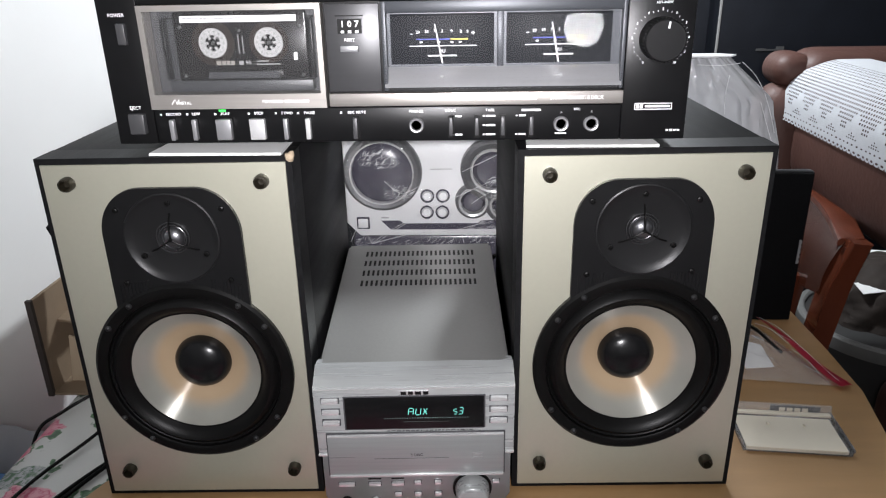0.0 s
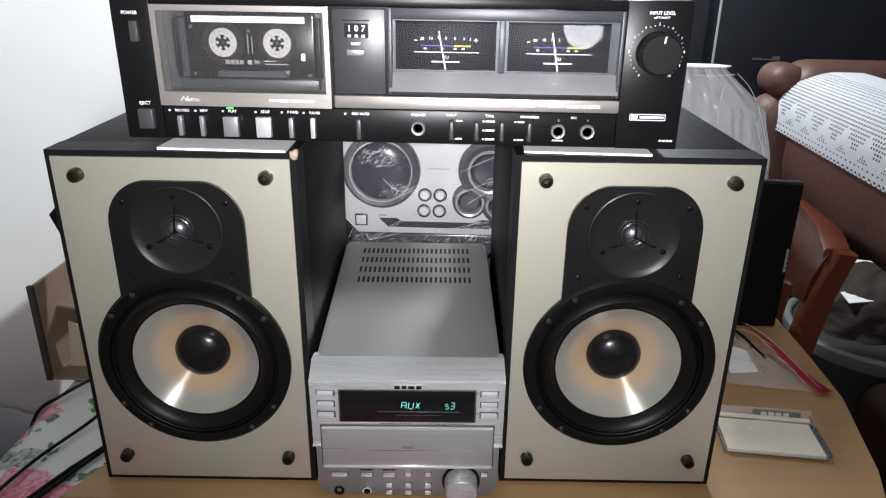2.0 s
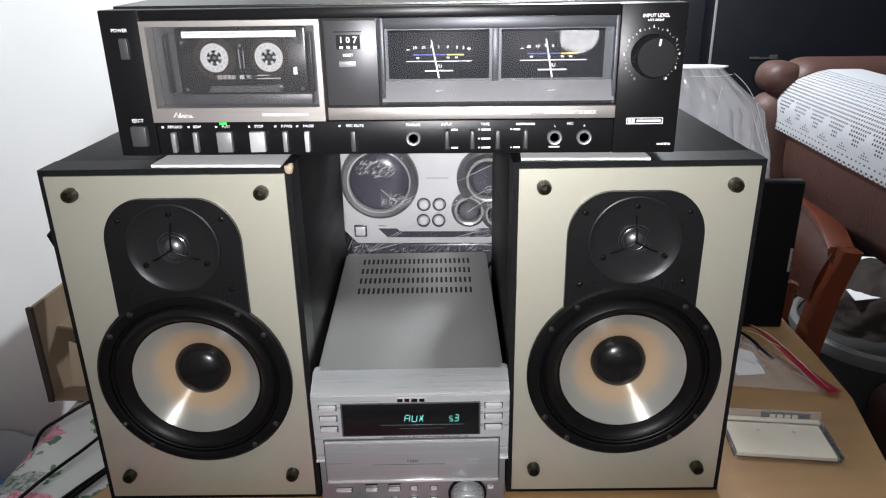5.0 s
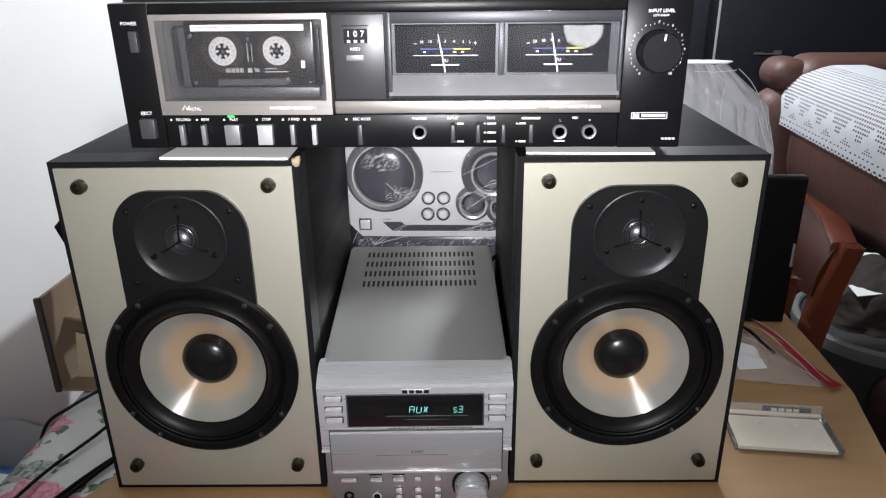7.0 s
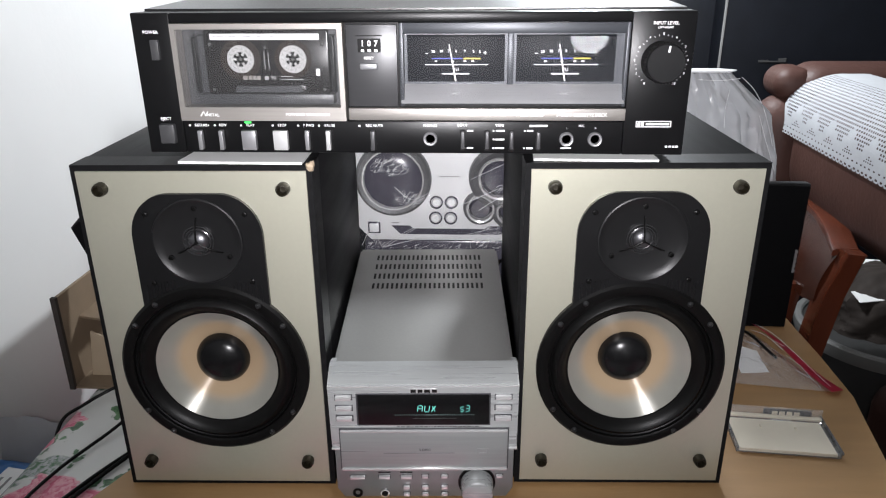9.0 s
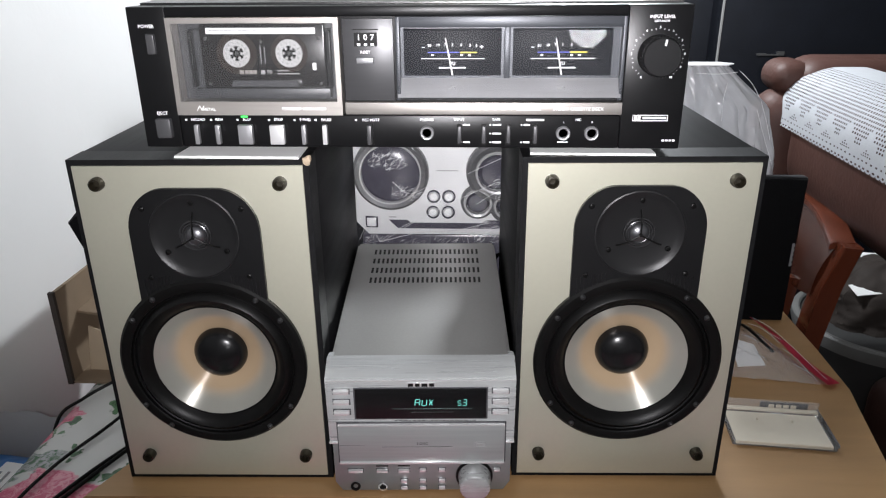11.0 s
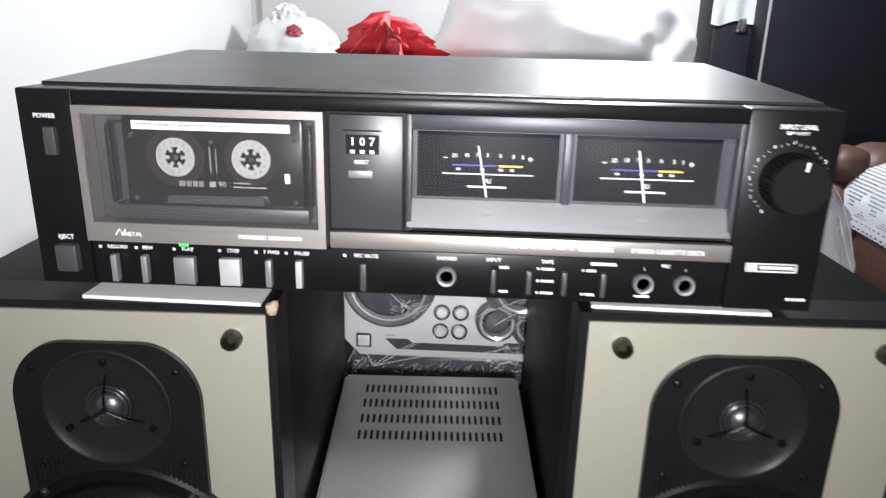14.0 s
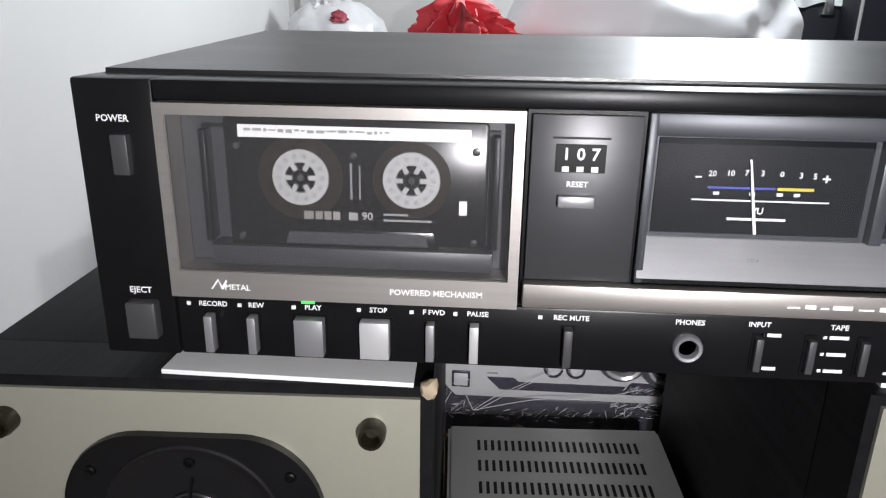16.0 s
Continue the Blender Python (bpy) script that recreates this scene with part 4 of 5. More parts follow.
# front: sloped brow, upper bezel, drawer, lower panel
brow = bmesh.new()
prof = [(0.0300, 0.1405), (0.0165, 0.1425), (-0.0045, 0.1312), (-0.0050, 0.1290), (-0.0015, 0.0600), (0.0300, 0.0600)]
a = [brow.verts.new((-0.0880, y, z)) for y, z in prof]
b = [brow.verts.new((0.0880, y, z)) for y, z in prof]
brow.faces.new(a)
brow.faces.new(b[::-1])
for k in range(len(prof)):
    brow.faces.new((a[k], b[k], b[(k + 1) % len(prof)], a[(k + 1) % len(prof)]))
bmesh.ops.bevel(brow, geom=brow.edges[:], offset=0.0010, segments=2, affect="EDGES")
part("upper_front", brow, M_TEACFRONT, rc, "brushed silver upper front")
part("brow_edge", box(-0.0872, 0.0872, -0.0056, -0.0040, 0.1294, 0.1302, 0.0003), M_BRIGHT, rc, "bright brow edge")
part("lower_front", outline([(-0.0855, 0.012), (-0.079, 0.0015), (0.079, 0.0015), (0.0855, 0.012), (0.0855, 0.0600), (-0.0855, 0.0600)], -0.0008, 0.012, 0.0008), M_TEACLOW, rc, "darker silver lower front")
for rx in (-0.0838, 0.0838):
    part("front_ridge", box(rx - 0.0044, rx + 0.0044, -0.0034, 0.010, 0.0588, 0.0606, 0.0004), M_BRIGHT, rc)
part("display_frame", box(-0.0622, 0.0622, -0.0052, 0.003, 0.0878, 0.1226, 0.0005), M_INK_AND_SHADE, rc, "", False)
disp = part("display", box(-0.0608, 0.0608, -0.0058, 0.004, 0.0890, 0.1214, 0.0006), M_GLOSSBLACK, rc, "black display window")
STROKES = {"A": ((0, 0, 0, 2), (1, 0, 1, 2), (0, 2, 1, 2), (0, 1, 1, 1)), "U": ((0, 0, 0, 2), (1, 0, 1, 2), (0, 0, 1, 0)), "X": ((0, 0, 1, 2), (0, 2, 1, 0), (0, 1, 1, 1)),
           "5": ((0, 2, 1, 2), (0, 1, 0, 2), (0, 1, 1, 1), (1, 0, 1, 1), (0, 0, 1, 0)), "3": ((0, 2, 1, 2), (0, 1, 1, 1), (0, 0, 1, 0), (1, 0, 1, 1), (1, 1, 1, 2))}


def lit_sign(sign, x, z, w, h):
    """One sign of the display, made of thin glowing strokes that stop short of each other."""
    bm = bmesh.new()
    for ax, az, bx, bz in STROKES[sign]:
        p = Vector((x + w * ax + 0.12 * h * az / 2, 0, z + h * az / 2))
        q = Vector((x + w * bx + 0.12 * h * bz / 2, 0, z + h * bz / 2))
        d = (q - p).normalized()
        p, q = p + d * 0.00045, q - d * 0.00045
        side = Vector((d.z, 0, -d.x)) * 0.00036
        bm.faces.new([bm.verts.new(v + Vector((0, -0.0061, 0))) for v in (p + side, q + side, q - side, p - side)])
    part("display_sign", bm, M_VFD, disp, "teal glowing sign", False)


for sign, sx, sw, sh in (("A", -0.0056, 0.0042, 0.0068), ("U", 0.0008, 0.0042, 0.0068), ("X", 0.0072, 0.0036, 0.0068), ("5", 0.0340, 0.0030, 0.0052), ("3", 0.0386, 0.0034, 0.0066)):
    lit_sign(sign, sx, 0.1034, sw, sh)
for k in range(34):
    bx = -0.0265 + 0.0022 * k
    bar("display_dot", bx, bx + (0.0015 if 12 < k < 22 and k % 3 else 0.0008), 0.0998, 0.1004, -0.0059, M_VFDDIM, disp)
bar("display_dot", -0.010, 0.030, 0.0962, 0.0966, -0.0059, M_GREYTUB, disp)
px = -0.0120
for w in (0.0058, 0.0052, 0.0064, 0.0056):
    bar("logo_bar", px, px + w, 0.1234, 0.1276, -0.0050, M_BRIGHT, rc)
    bar("logo_bar", px + 0.0006, px + w - 0.0005, 0.1238, 0.1270, -0.0055, M_RUBBER, rc)
    px += w + 0.0007
random.seed(17)
px = -0.0250
while px < 0.049:
    w = random.uniform(0.0010, 0.0042)
    bar("print_line", px, px + w, 0.0848, 0.0857, -0.0034, M_INK_AND_SHADE, rc)
    px += w + 0.0011
for bx in (-0.0735, 0.0738):
    for bz in (0.1192, 0.1078, 0.0965):
        # dark slab round and below the button paints its shadow gap
        part("button_gap_shade", box(bx - 0.0082, bx + 0.0082, -0.0053, 0.0, bz - 0.0036, bz + 0.0024), M_INK_AND_SHADE, rc, "", False)
        part("side_button", box(bx - 0.0074, bx + 0.0074, -0.0085, 0.002, bz - 0.0021, bz + 0.0021, 0.0010), M_BRIGHT, rc, "polished silver button")
part("drawer_gap", box(-0.0800, 0.0800, -0.0040, 0.002, 0.0378, 0.0836), M_INK_AND_SHADE, rc, "", False)
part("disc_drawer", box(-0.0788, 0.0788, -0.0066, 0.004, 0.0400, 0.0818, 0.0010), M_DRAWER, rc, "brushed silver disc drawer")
part("drawer_lip", box(-0.0786, 0.0786, -0.0084, 0.002, 0.0386, 0.0408, 0.0007), M_BRIGHT, rc, "polished drawer lip")
part("drawer_lip", box(-0.0786, 0.0786, -0.0072, 0.002, 0.0812, 0.0824, 0.0004), M_BRIGHT, rc)
letters("lettering", "3 DISC", 0.0038, 0.0006, -0.0070, 0.0614, M_INK_AND_SHADE, rc)
part("disc_mark", plate([(0.0505, 0.0570), (0.0605, 0.0570), (0.0605, 0.0628), (0.0505, 0.0628)], [(0.0512, 0.0577), (0.0598, 0.0577), (0.0598, 0.0621), (0.0512, 0.0621)], -0.0069, -0.0065), M_GREYINK, rc, "", False)
bar("print_line", 0.0525, 0.0585, 0.0588, 0.0612, -0.0066, M_GREYINK, rc)
bar("print_line", -0.0380, 0.0295, 0.0577, 0.0579, -0.0066, M_INK_AND_SHADE, rc)
for bx, bz, bw in ((-0.0650, 0.0262, 0.0145), (-0.0392, 0.0262, 0.0110), (-0.0180, 0.0262, 0.0110), (0.0003, 0.0268, 0.0062), (0.0190, 0.0268, 0.0062), (0.0722, 0.0270, 0.0062),
                   (-0.0180, 0.0140, 0.0062), (0.0003, 0.0140, 0.0062), (0.0190, 0.0140, 0.0062), (-0.0180, 0.0055, 0.0062), (0.0003, 0.0055, 0.0062), (0.0190, 0.0055, 0.0062)):
    # shade round and under the small button, painted as a dark slab
    part("button_gap_shade", box(bx - bw / 2 - 0.0006, bx + bw / 2 + 0.0006, -0.0013, 0.0, bz - 0.0026, bz + 0.0020), M_INK_AND_SHADE, rc, "", False)
    part("front_button", box(bx - bw / 2, bx + bw / 2, -0.0040, 0.002, bz - 0.0016, bz + 0.0016, 0.0006), M_BRIGHT, rc, "small polished button")
for bx in (-0.0392, -0.0180):
    bar("print_line", bx - 0.0060, bx + 0.0060, 0.0305, 0.0317, -0.0009, M_RUBBER, rc)
part("socket", lathe([(0.0050, 0), (0.0048, -0.0012), (0.0034, -0.0010), (0, 0.0020)], -0.0660, 0.0068, -0.0008, 20), M_RUBBER, rc, "black socket")
part("socket", lathe([(0.0050, 0), (0.0046, -0.0018), (0.0032, -0.0018), (0.0028, 0.0)], -0.0392, 0.0068, -0.0008, 20), M_CHROME, rc, "chrome headphone socket")
part("socket_hole", lathe([(0, -0.0005), (0.0030, -0.0005)], -0.0392, 0.0068, -0.0008, 16), M_RUBBER, rc, "", False)
part("volume_ring", lathe([(0.0182, 0), (0.0180, -0.0012), (0.0166, -0.0014), (0, -0.0010)], 0.0505, 0.0190, -0.0008, 40), M_RUBBER, rc)
part("volume_knob", lathe([(0, -0.0200), (0.0128, -0.0200), (0.0142, -0.0192), (0.0148, -0.0178), (0.0158, -0.0010), (0.0158, 0)], 0.0505, 0.0190, -0.0008, 48), M_TEACFRONT, rc, "silver volume knob")

# ---- mini system in plastic wrap, behind ----
MY = 0.905
mini = thing("mini_stereo_system", "silver mini stereo system wrapped in clear plastic, standing behind the receiver", "stereo system")
part("lower_body", box(-0.100, 0.170, MY + 0.004, MY + 0.12, 0.7502, 0.895, 0.004), M_MINIDARK, mini, "dark lower body")
part("faceplate", outline([(-0.107, 1.078), (-0.107, 0.915), (-0.090, 0.8965), (0.155, 0.8965), (0.172, 0.915), (0.172, 1.078)], MY, MY + 0.12, 0.002), M_MINI, mini, "silver faceplate")
part("dial_ring", lathe([(0.0500, 0), (0.0490, -0.006), (0.0455, -0.009), (0.0405, -0.008), (0.0380, -0.004)], -0.0575, 0.982, MY, 64), M_RING, mini, "grey dial ring")
part("dial_rim", lathe([(0.0405, -0.0075), (0.0402, -0.0100), (0.0385, -0.0098), (0.0375, -0.004)], -0.0575, 0.982, MY, 64), M_BRIGHT, mini, "polished dial rim")
part("dial_face", lathe([(0, -0.008), (0.02, -0.0075), (0.031, -0.0055), (0.0385, -0.001)], -0.0575, 0.982, MY, 48), M_MINIDARK, mini, "dark purple dial face")
for bx, bz in ((-0.002, 0.950), (0.0178, 0.950), (-0.003, 0.9285), (0.0168, 0.9285)):
    part("button_ring", lathe([(0.0090, 0), (0.0086, -0.002), (0.0072, -0.002), (0.0068, 0)], bx, bz, MY, 28), M_MINIDARK, mini)
    part("round_button", lathe([(0, -0.0035), (0.0052, -0.0032), (0.0066, -0.0012), (0.0066, 0)], bx, bz, MY, 24), M_MINI, mini)
for bx, bz, ro, ri in ((0.080, 0.985, 0.040, 0.024), (0.056, 0.944, 0.023, 0.015), (0.094, 0.940, 0.024, 0.014)):
    part("knob_ring", lathe([(ro, 0), (ro - 0.001, -0.004 - ro * 0.15), (ro - 0.006, -0.006 - ro * 0.15), (ri, -0.004)], bx, bz, MY, 48), M_RING, mini)
    part("knob_rim", lathe([(ri + 0.004, -0.006 - ro * 0.12), (ri + 0.003, -0.009 - ro * 0.12), (ri + 0.0005, -0.008 - ro * 0.12), (ri, -0.004)], bx, bz, MY, 48), M_BRIGHT, mini)
    part("knob_face", lathe([(0, -0.010), (ri * 0.8, -0.009), (ri, -0.003)], bx, bz, MY, 32), M_MINIDARK, mini)
part("usb_frame", box(-0.0935, -0.0770, MY - 0.002, MY + 0.002, 0.9065, 0.9225, 0.0010), M_MINIDARK, mini)
part("usb_flap", box(-0.0915, -0.0790, MY - 0.003, MY, 0.9085, 0.9205, 0.0008), M_MINI, mini)
part("tape_slot", outline([(-0.062, 0.9175), (-0.038, 0.9175), (-0.033, 0.9135), (0.062, 0.9135), (0.067, 0.9175), (0.10, 0.9175), (0.092, 0.9055), (-0.050, 0.9055)], MY - 0.001, MY + 0.002), M_MINIDARK, mini, "", False)
bar("print_line", 0.002, 0.030, 0.9845, 0.9855, MY, M_GREYINK, mini)
bar("print_line", -0.062, -0.052, 0.9205, 0.9220, MY, M_GREYINK, mini)
random.seed(3)


def wrap_place(u, v):
    x, z = -0.108 + 0.29 * u, 0.862 + 0.21 * v
    n = noise.fractal((x * 26, z * 26, 1.7), 0.8, 2.2, 4)
    low = max(0.0, (0.905 - z) / 0.045)
    return (x, MY - 0.0135 - 0.0016 * n - 0.012 * low * (0.8 + noise.noise((x * 60, z * 50, 4.0))), z)


wrap = thing("plastic_wrap", "crinkled clear plastic wrap over the mini stereo system", "plastic wrap")
film = part("film", sheet(wrap_place, 110, 90), M_WRAP, wrap)
film.visible_shadow = False
# glint along each crease of the wrap, put in as a thin whitish strand
FOLD_GLINTS = (((-0.073, 0.892), (-0.049, 0.910), (0.011, 0.942), (0.077, 0.973)), ((-0.070, 0.892), (-0.032, 0.917), (0.019, 0.945)), ((0.043, 0.986), (0.066, 0.997), (0.086, 1.007)), ((0.054, 0.945), (0.070, 0.956), (0.087, 0.965)), ((-0.100, 0.895), (-0.087, 0.916), (-0.073, 0.892)), ((-0.073, 0.892), (-0.019, 0.906), (0.025, 0.909), (0.070, 0.920)), ((-0.054, 0.975), (-0.033, 0.959), (-0.010, 0.968)))
for fold_glint in FOLD_GLINTS:
    part("fold_glint", tube([(x, 0.8885 + 0.002 * noise.noise((x * 90, z * 90, 2)), z) for x, z in fold_glint], 0.0003, 6), M_FOLD_GLINT, wrap, "fold line with its glint painted in")
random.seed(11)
# crumpled patches of film: many small bright facets in one mesh each, as painted glints
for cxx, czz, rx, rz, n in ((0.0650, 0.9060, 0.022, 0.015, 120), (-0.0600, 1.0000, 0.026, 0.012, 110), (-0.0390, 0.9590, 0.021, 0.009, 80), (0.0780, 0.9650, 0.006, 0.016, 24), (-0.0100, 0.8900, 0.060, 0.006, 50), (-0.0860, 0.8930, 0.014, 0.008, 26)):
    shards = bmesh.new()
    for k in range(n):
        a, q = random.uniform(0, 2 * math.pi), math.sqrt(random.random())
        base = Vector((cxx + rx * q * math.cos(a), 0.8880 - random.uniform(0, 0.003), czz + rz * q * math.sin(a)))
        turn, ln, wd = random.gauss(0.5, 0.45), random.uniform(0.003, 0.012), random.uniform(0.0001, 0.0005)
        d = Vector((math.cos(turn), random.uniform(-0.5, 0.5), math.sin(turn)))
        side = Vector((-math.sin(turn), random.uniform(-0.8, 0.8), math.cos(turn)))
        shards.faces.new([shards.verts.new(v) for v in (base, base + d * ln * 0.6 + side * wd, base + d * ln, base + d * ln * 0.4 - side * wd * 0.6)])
    part("crumple_glints", shards, M_FOLD_GLINT, wrap, "crumpled film with painted glints", False)

# ---- right side of the table ----
gr = thing("speaker_grille", "black cloth speaker grille standing on its side on the board", "speaker grille")
part("frame", box(0.286, 0.498, 0.952, 0.968, 0.7502, 0.965, 0.003), M_PLASTIC, gr)
part("cloth", box(0.288, 0.496, 0.9485, 0.9535, 0.7522, 0.963, 0.002), M_GRILLE, gr, "black grille cloth")
badge = box(0.4905, 0.4930, 0.9475, 0.9490, 0.838, 0.872)
for k in range(5):
    box(0.4930, 0.4942, 0.9475, 0.9490, 0.839 + 0.0070 * k, 0.8425 + 0.0070 * k, 0, badge)
part("badge", badge, M_BUTTON, gr, "small silver badge", False)

g2 = thing("speaker_grille", "black cloth speaker grille leaning behind the speaker by the wall", "speaker grille")
part("frame", outline([(-0.4385, 0.9471), (-0.4272, 0.9587), (-0.300, 0.9627), (-0.300, 0.752), (-0.3635, 0.752)], 0.800, 0.816, 0.002), M_PLASTIC, g2)
part("cloth", outline([(-0.4355, 0.9471), (-0.4262, 0.9557), (-0.302, 0.9597), (-0.302, 0.754), (-0.3615, 0.754)], 0.7975, 0.801, 0.001), M_GRILLE, g2, "black grille cloth")

cc = thing("cassette_case", "open clear cassette case with an ivory card on the board", "cassette case")
base = outline([(0, 0), (0.1065, 0), (0.1065, 0.0045), (0, 0.0045)], 0, 0.066, 0.0004)
cm = Matrix.Translation((0.3325, 0.661, 0.7504)) @ Matrix.Rotation(radians(-5), 4, "Z")
cc.matrix_world = cm
tray = part("tray", base, M_CLEARCASE, cc, "clear plastic tray")
tray.visible_shadow = False
part("inlay_card", box(0.0030, 0.1020, 0.003, 0.056, 0.0047, 0.0056), M_IVORY, cc, "ivory inlay card", False)
part("card_fold", box(0.0030, 0.1020, 0.0003, 0.0030, 0.0018, 0.0056), M_IVORY, cc, "", False)
part("hinge_bar", box(0.0, 0.1065, 0.060, 0.0655, 0.0048, 0.0075, 0.0006), M_IVORY, cc, "", False)
part("spine_label", box(0.045, 0.097, 0.0675, 0.0695, 0.004, 0.0125), M_INK_AND_SHADE, cc, "dark strip with pale marks", False)
for k in range(4):
    part("label_mark", box(0.054 + 0.008 * k, 0.0600 + 0.008 * k, 0.0668, 0.0676, 0.006, 0.0105), M_IVORY, cc, "", False)
lid = part("lid", box(-0.001, 0.1080, 0.0665, 0.0680, 0.0003, 0.0155), M_CLEARCASE, cc, "clear plastic lid", False)
lid.visible_shadow = False
edge = box(0.1050, 0.1080, 0.0, 0.067, 0.0046, 0.0078)
part("rim", edge, M_CLEARCASE, cc, "", False)
for k in (0.035, 0.072):
    part("peg", box(k - 0.001, k + 0.001, 0.040, 0.043, 0.0056, 0.0080), M_IVORY, cc, "", False)


def zip_place(u, v):
    low, high = Vector((0.372 + 0.118 * u, 0.796 - 0.016 * u, 0)), Vector((0.398 + 0.044 * u, 0.930 + 0.006 * u, 0))
    p = low.lerp(high, v)
    puff = math.sin(math.pi * min(1, u * 1.05)) * math.sin(math.pi * v)
    crease = abs(noise.noise((p.x * 75 + p.y * 30, p.y * 22, 9))) + 0.5 * abs(noise.noise((p.x * 190, p.y * 90, 4)))
    return (p.x, p.y, 0.7513 + 0.016 * puff * (0.7 + 0.5 * noise.noise((p.x * 40, p.y * 40, 3))) + 0.007 * crease * (0.25 + puff))


zb = thing("zip_bag", "clear plastic zip bag with a red seal on the board", "plastic bag")
film = part("film", sheet(zip_place, 90, 70), M_ZIPBAG, zb, "crinkled clear film")
film.visible_shadow = False
part("content", slab([(0.392, 0.822), (0.428, 0.826), (0.432, 0.880), (0.404, 0.900)], 0.7504, 0.7512), M_PAPER, zb, "white paper slip inside", False)
part("content", tube([(0.425, 0.912, 0.764), (0.430, 0.888, 0.766), (0.438, 0.866, 0.762), (0.446, 0.850, 0.757)], 0.0020, 6), M_RUBBER, zb, "dark strip inside")


def strip_place(u, v):
    p = Vector((0.442, 0.926, 0.768)).lerp(Vector((0.500, 0.780, 0.7555)), u)
    r = p + Vector((-0.004 - 0.014 * u, -0.001 - 0.006 * u, 0.0)) * v
    r.z += 0.003 * math.sin(u * 6) + 0.002 * v
    return r


# painted glints on the zip bag's creases, as whitish strands
for pts in (((0.441, 0.918, 0.772), (0.452, 0.884, 0.775), (0.466, 0.846, 0.768), (0.480, 0.806, 0.759), (0.488, 0.784, 0.755)), ((0.430, 0.905, 0.770), (0.440, 0.880, 0.775), (0.452, 0.850, 0.770)),
            ((0.452, 0.840, 0.768), (0.463, 0.820, 0.764), (0.470, 0.800, 0.757)), ((0.456, 0.812, 0.762), (0.470, 0.796, 0.758), (0.474, 0.784, 0.755)), ((0.446, 0.868, 0.774), (0.456, 0.856, 0.772))):
    part("fold_glint", tube(pts, 0.00028, 6), M_FOLD_GLINT, zb, "fold line with its glint painted in")
part("seal_strip", sheet(strip_place, 16, 2, 0.0006), M_ZIPRED, zb, "red seal strip")


def bag_place(u, v):
    a = u * 2 * math.pi
    right = 0.497 - 0.030 * v - 0.024 * max(0.0, (v - 0.45) / 0.55) - 0.052 * max(0.0, (v - 0.84) / 0.16)
    left = 0.290 + 0.02 * v
    cxb, w = (left + right) / 2, (right - left) / 2
    k = 1 + 0.04 * noise.fractal((math.cos(a) * 2.2, math.sin(a) * 2.2, v * 4), 0.9, 2, 3)
    dent = 0.010 * noise.fractal((math.cos(a) * 5 + 3, math.sin(a) * 2, v * 6), 0.8, 2.2, 4)
    z = 0.7505 + 0.353 * v + 0.003 * v ** 3 * noise.noise((math.cos(a) * 3, math.sin(a) * 3, 7))
    return (cxb + w * k * math.cos(a), 1.012 + (0.032 * k * math.sin(a) + dent) * (1 - 0.6 * v ** 3), z)


cbag = thing("carrier_bag", "milky translucent plastic bag standing behind the speaker", "plastic bag")
part("film", sheet(bag_place, 110, 60), M_MILKY, cbag)
# whitish strands stand for the glints on this bag's creases
for fold_glint in (((0.398, 0.985, 1.100), (0.414, 0.982, 1.085), (0.428, 0.984, 1.066)), ((0.432, 0.986, 1.060), (0.444, 0.985, 1.030), (0.452, 0.987, 1.008)), ((0.382, 0.979, 1.085), (0.379, 0.977, 1.060), (0.381, 0.978, 1.035)),
             ((0.426, 0.980, 1.050), (0.440, 0.980, 1.015), (0.458, 0.982, 0.975)), ((0.340, 0.979, 1.098), (0.368, 0.978, 1.097), (0.394, 0.981, 1.099))):
    part("fold_glint", tube(fold_glint, 0.0004, 6), M_FOLD_GLINT, cbag, "fold line with its glint painted in")
part("folded_top", slab([(0.300, 0.992), (0.385, 0.994), (0.398, 1.010), (0.380, 1.024), (0.300, 1.028)], 1.1050, 1.1068), M_WHITEBAG, cbag, "white folded top")

# ---- left side of the table ----
carton = thing("cardboard_box", "open brown cardboard box standing on the tablecloth by the wall", "cardboard box")
CL, CT = -0.4545, 0.8713
part("back_side", box(CL + 0.004, -0.300, 0.955, 0.959, 0.746, CT + 0.014), M_CARD, carton, "", False)
part("left_side", box(CL, CL + 0.004, 0.764, 0.959, 0.746, CT), M_CARD, carton, "", False)
part("right_side", box(-0.304, -0.300, 0.764, 0.955, 0.746, CT), M_CARD, carton, "", False)
part("dark_edge", box(CL - 0.002, CL + 0.0045, 0.7590, 0.7640, 0.746, CT + 0.001), M_CARDDARK, carton, "dark edge tape", False)
part("inner_flap", slab([(CL + 0.004, 0.80), (CL + 0.045, 0.79), (CL + 0.047, 0.93), (CL + 0.004, 0.95)], CT - 0.045, CT - 0.042), M_CARD, carton, "", False)
part("loose_flap", outline([(CL + 0.012, 0.749), (CL + 0.050, 0.749), (CL + 0.046, 0.800), (CL + 0.020, 0.812)], 0.790, 0.793), M_CARDLIGHT, carton, "pale torn flap", False)
part("base", box(CL + 0.004, -0.304, 0.762, 0.955, 0.746, 0.749), M_CARD, carton, "", False)


def sack_top(u, v):
    x, y = -0.529 + 0.094 * u, 0.440 + 0.265 * v
    edge = min(1.0, 6 * min(u, 1 - u, v * 1.5, 1.5 * (1 - v)))
    return (x, y, 0.672 + 0.022 * edge ** 0.5 + 0.006 * noise.noise((x * 40, y * 40, 0)))


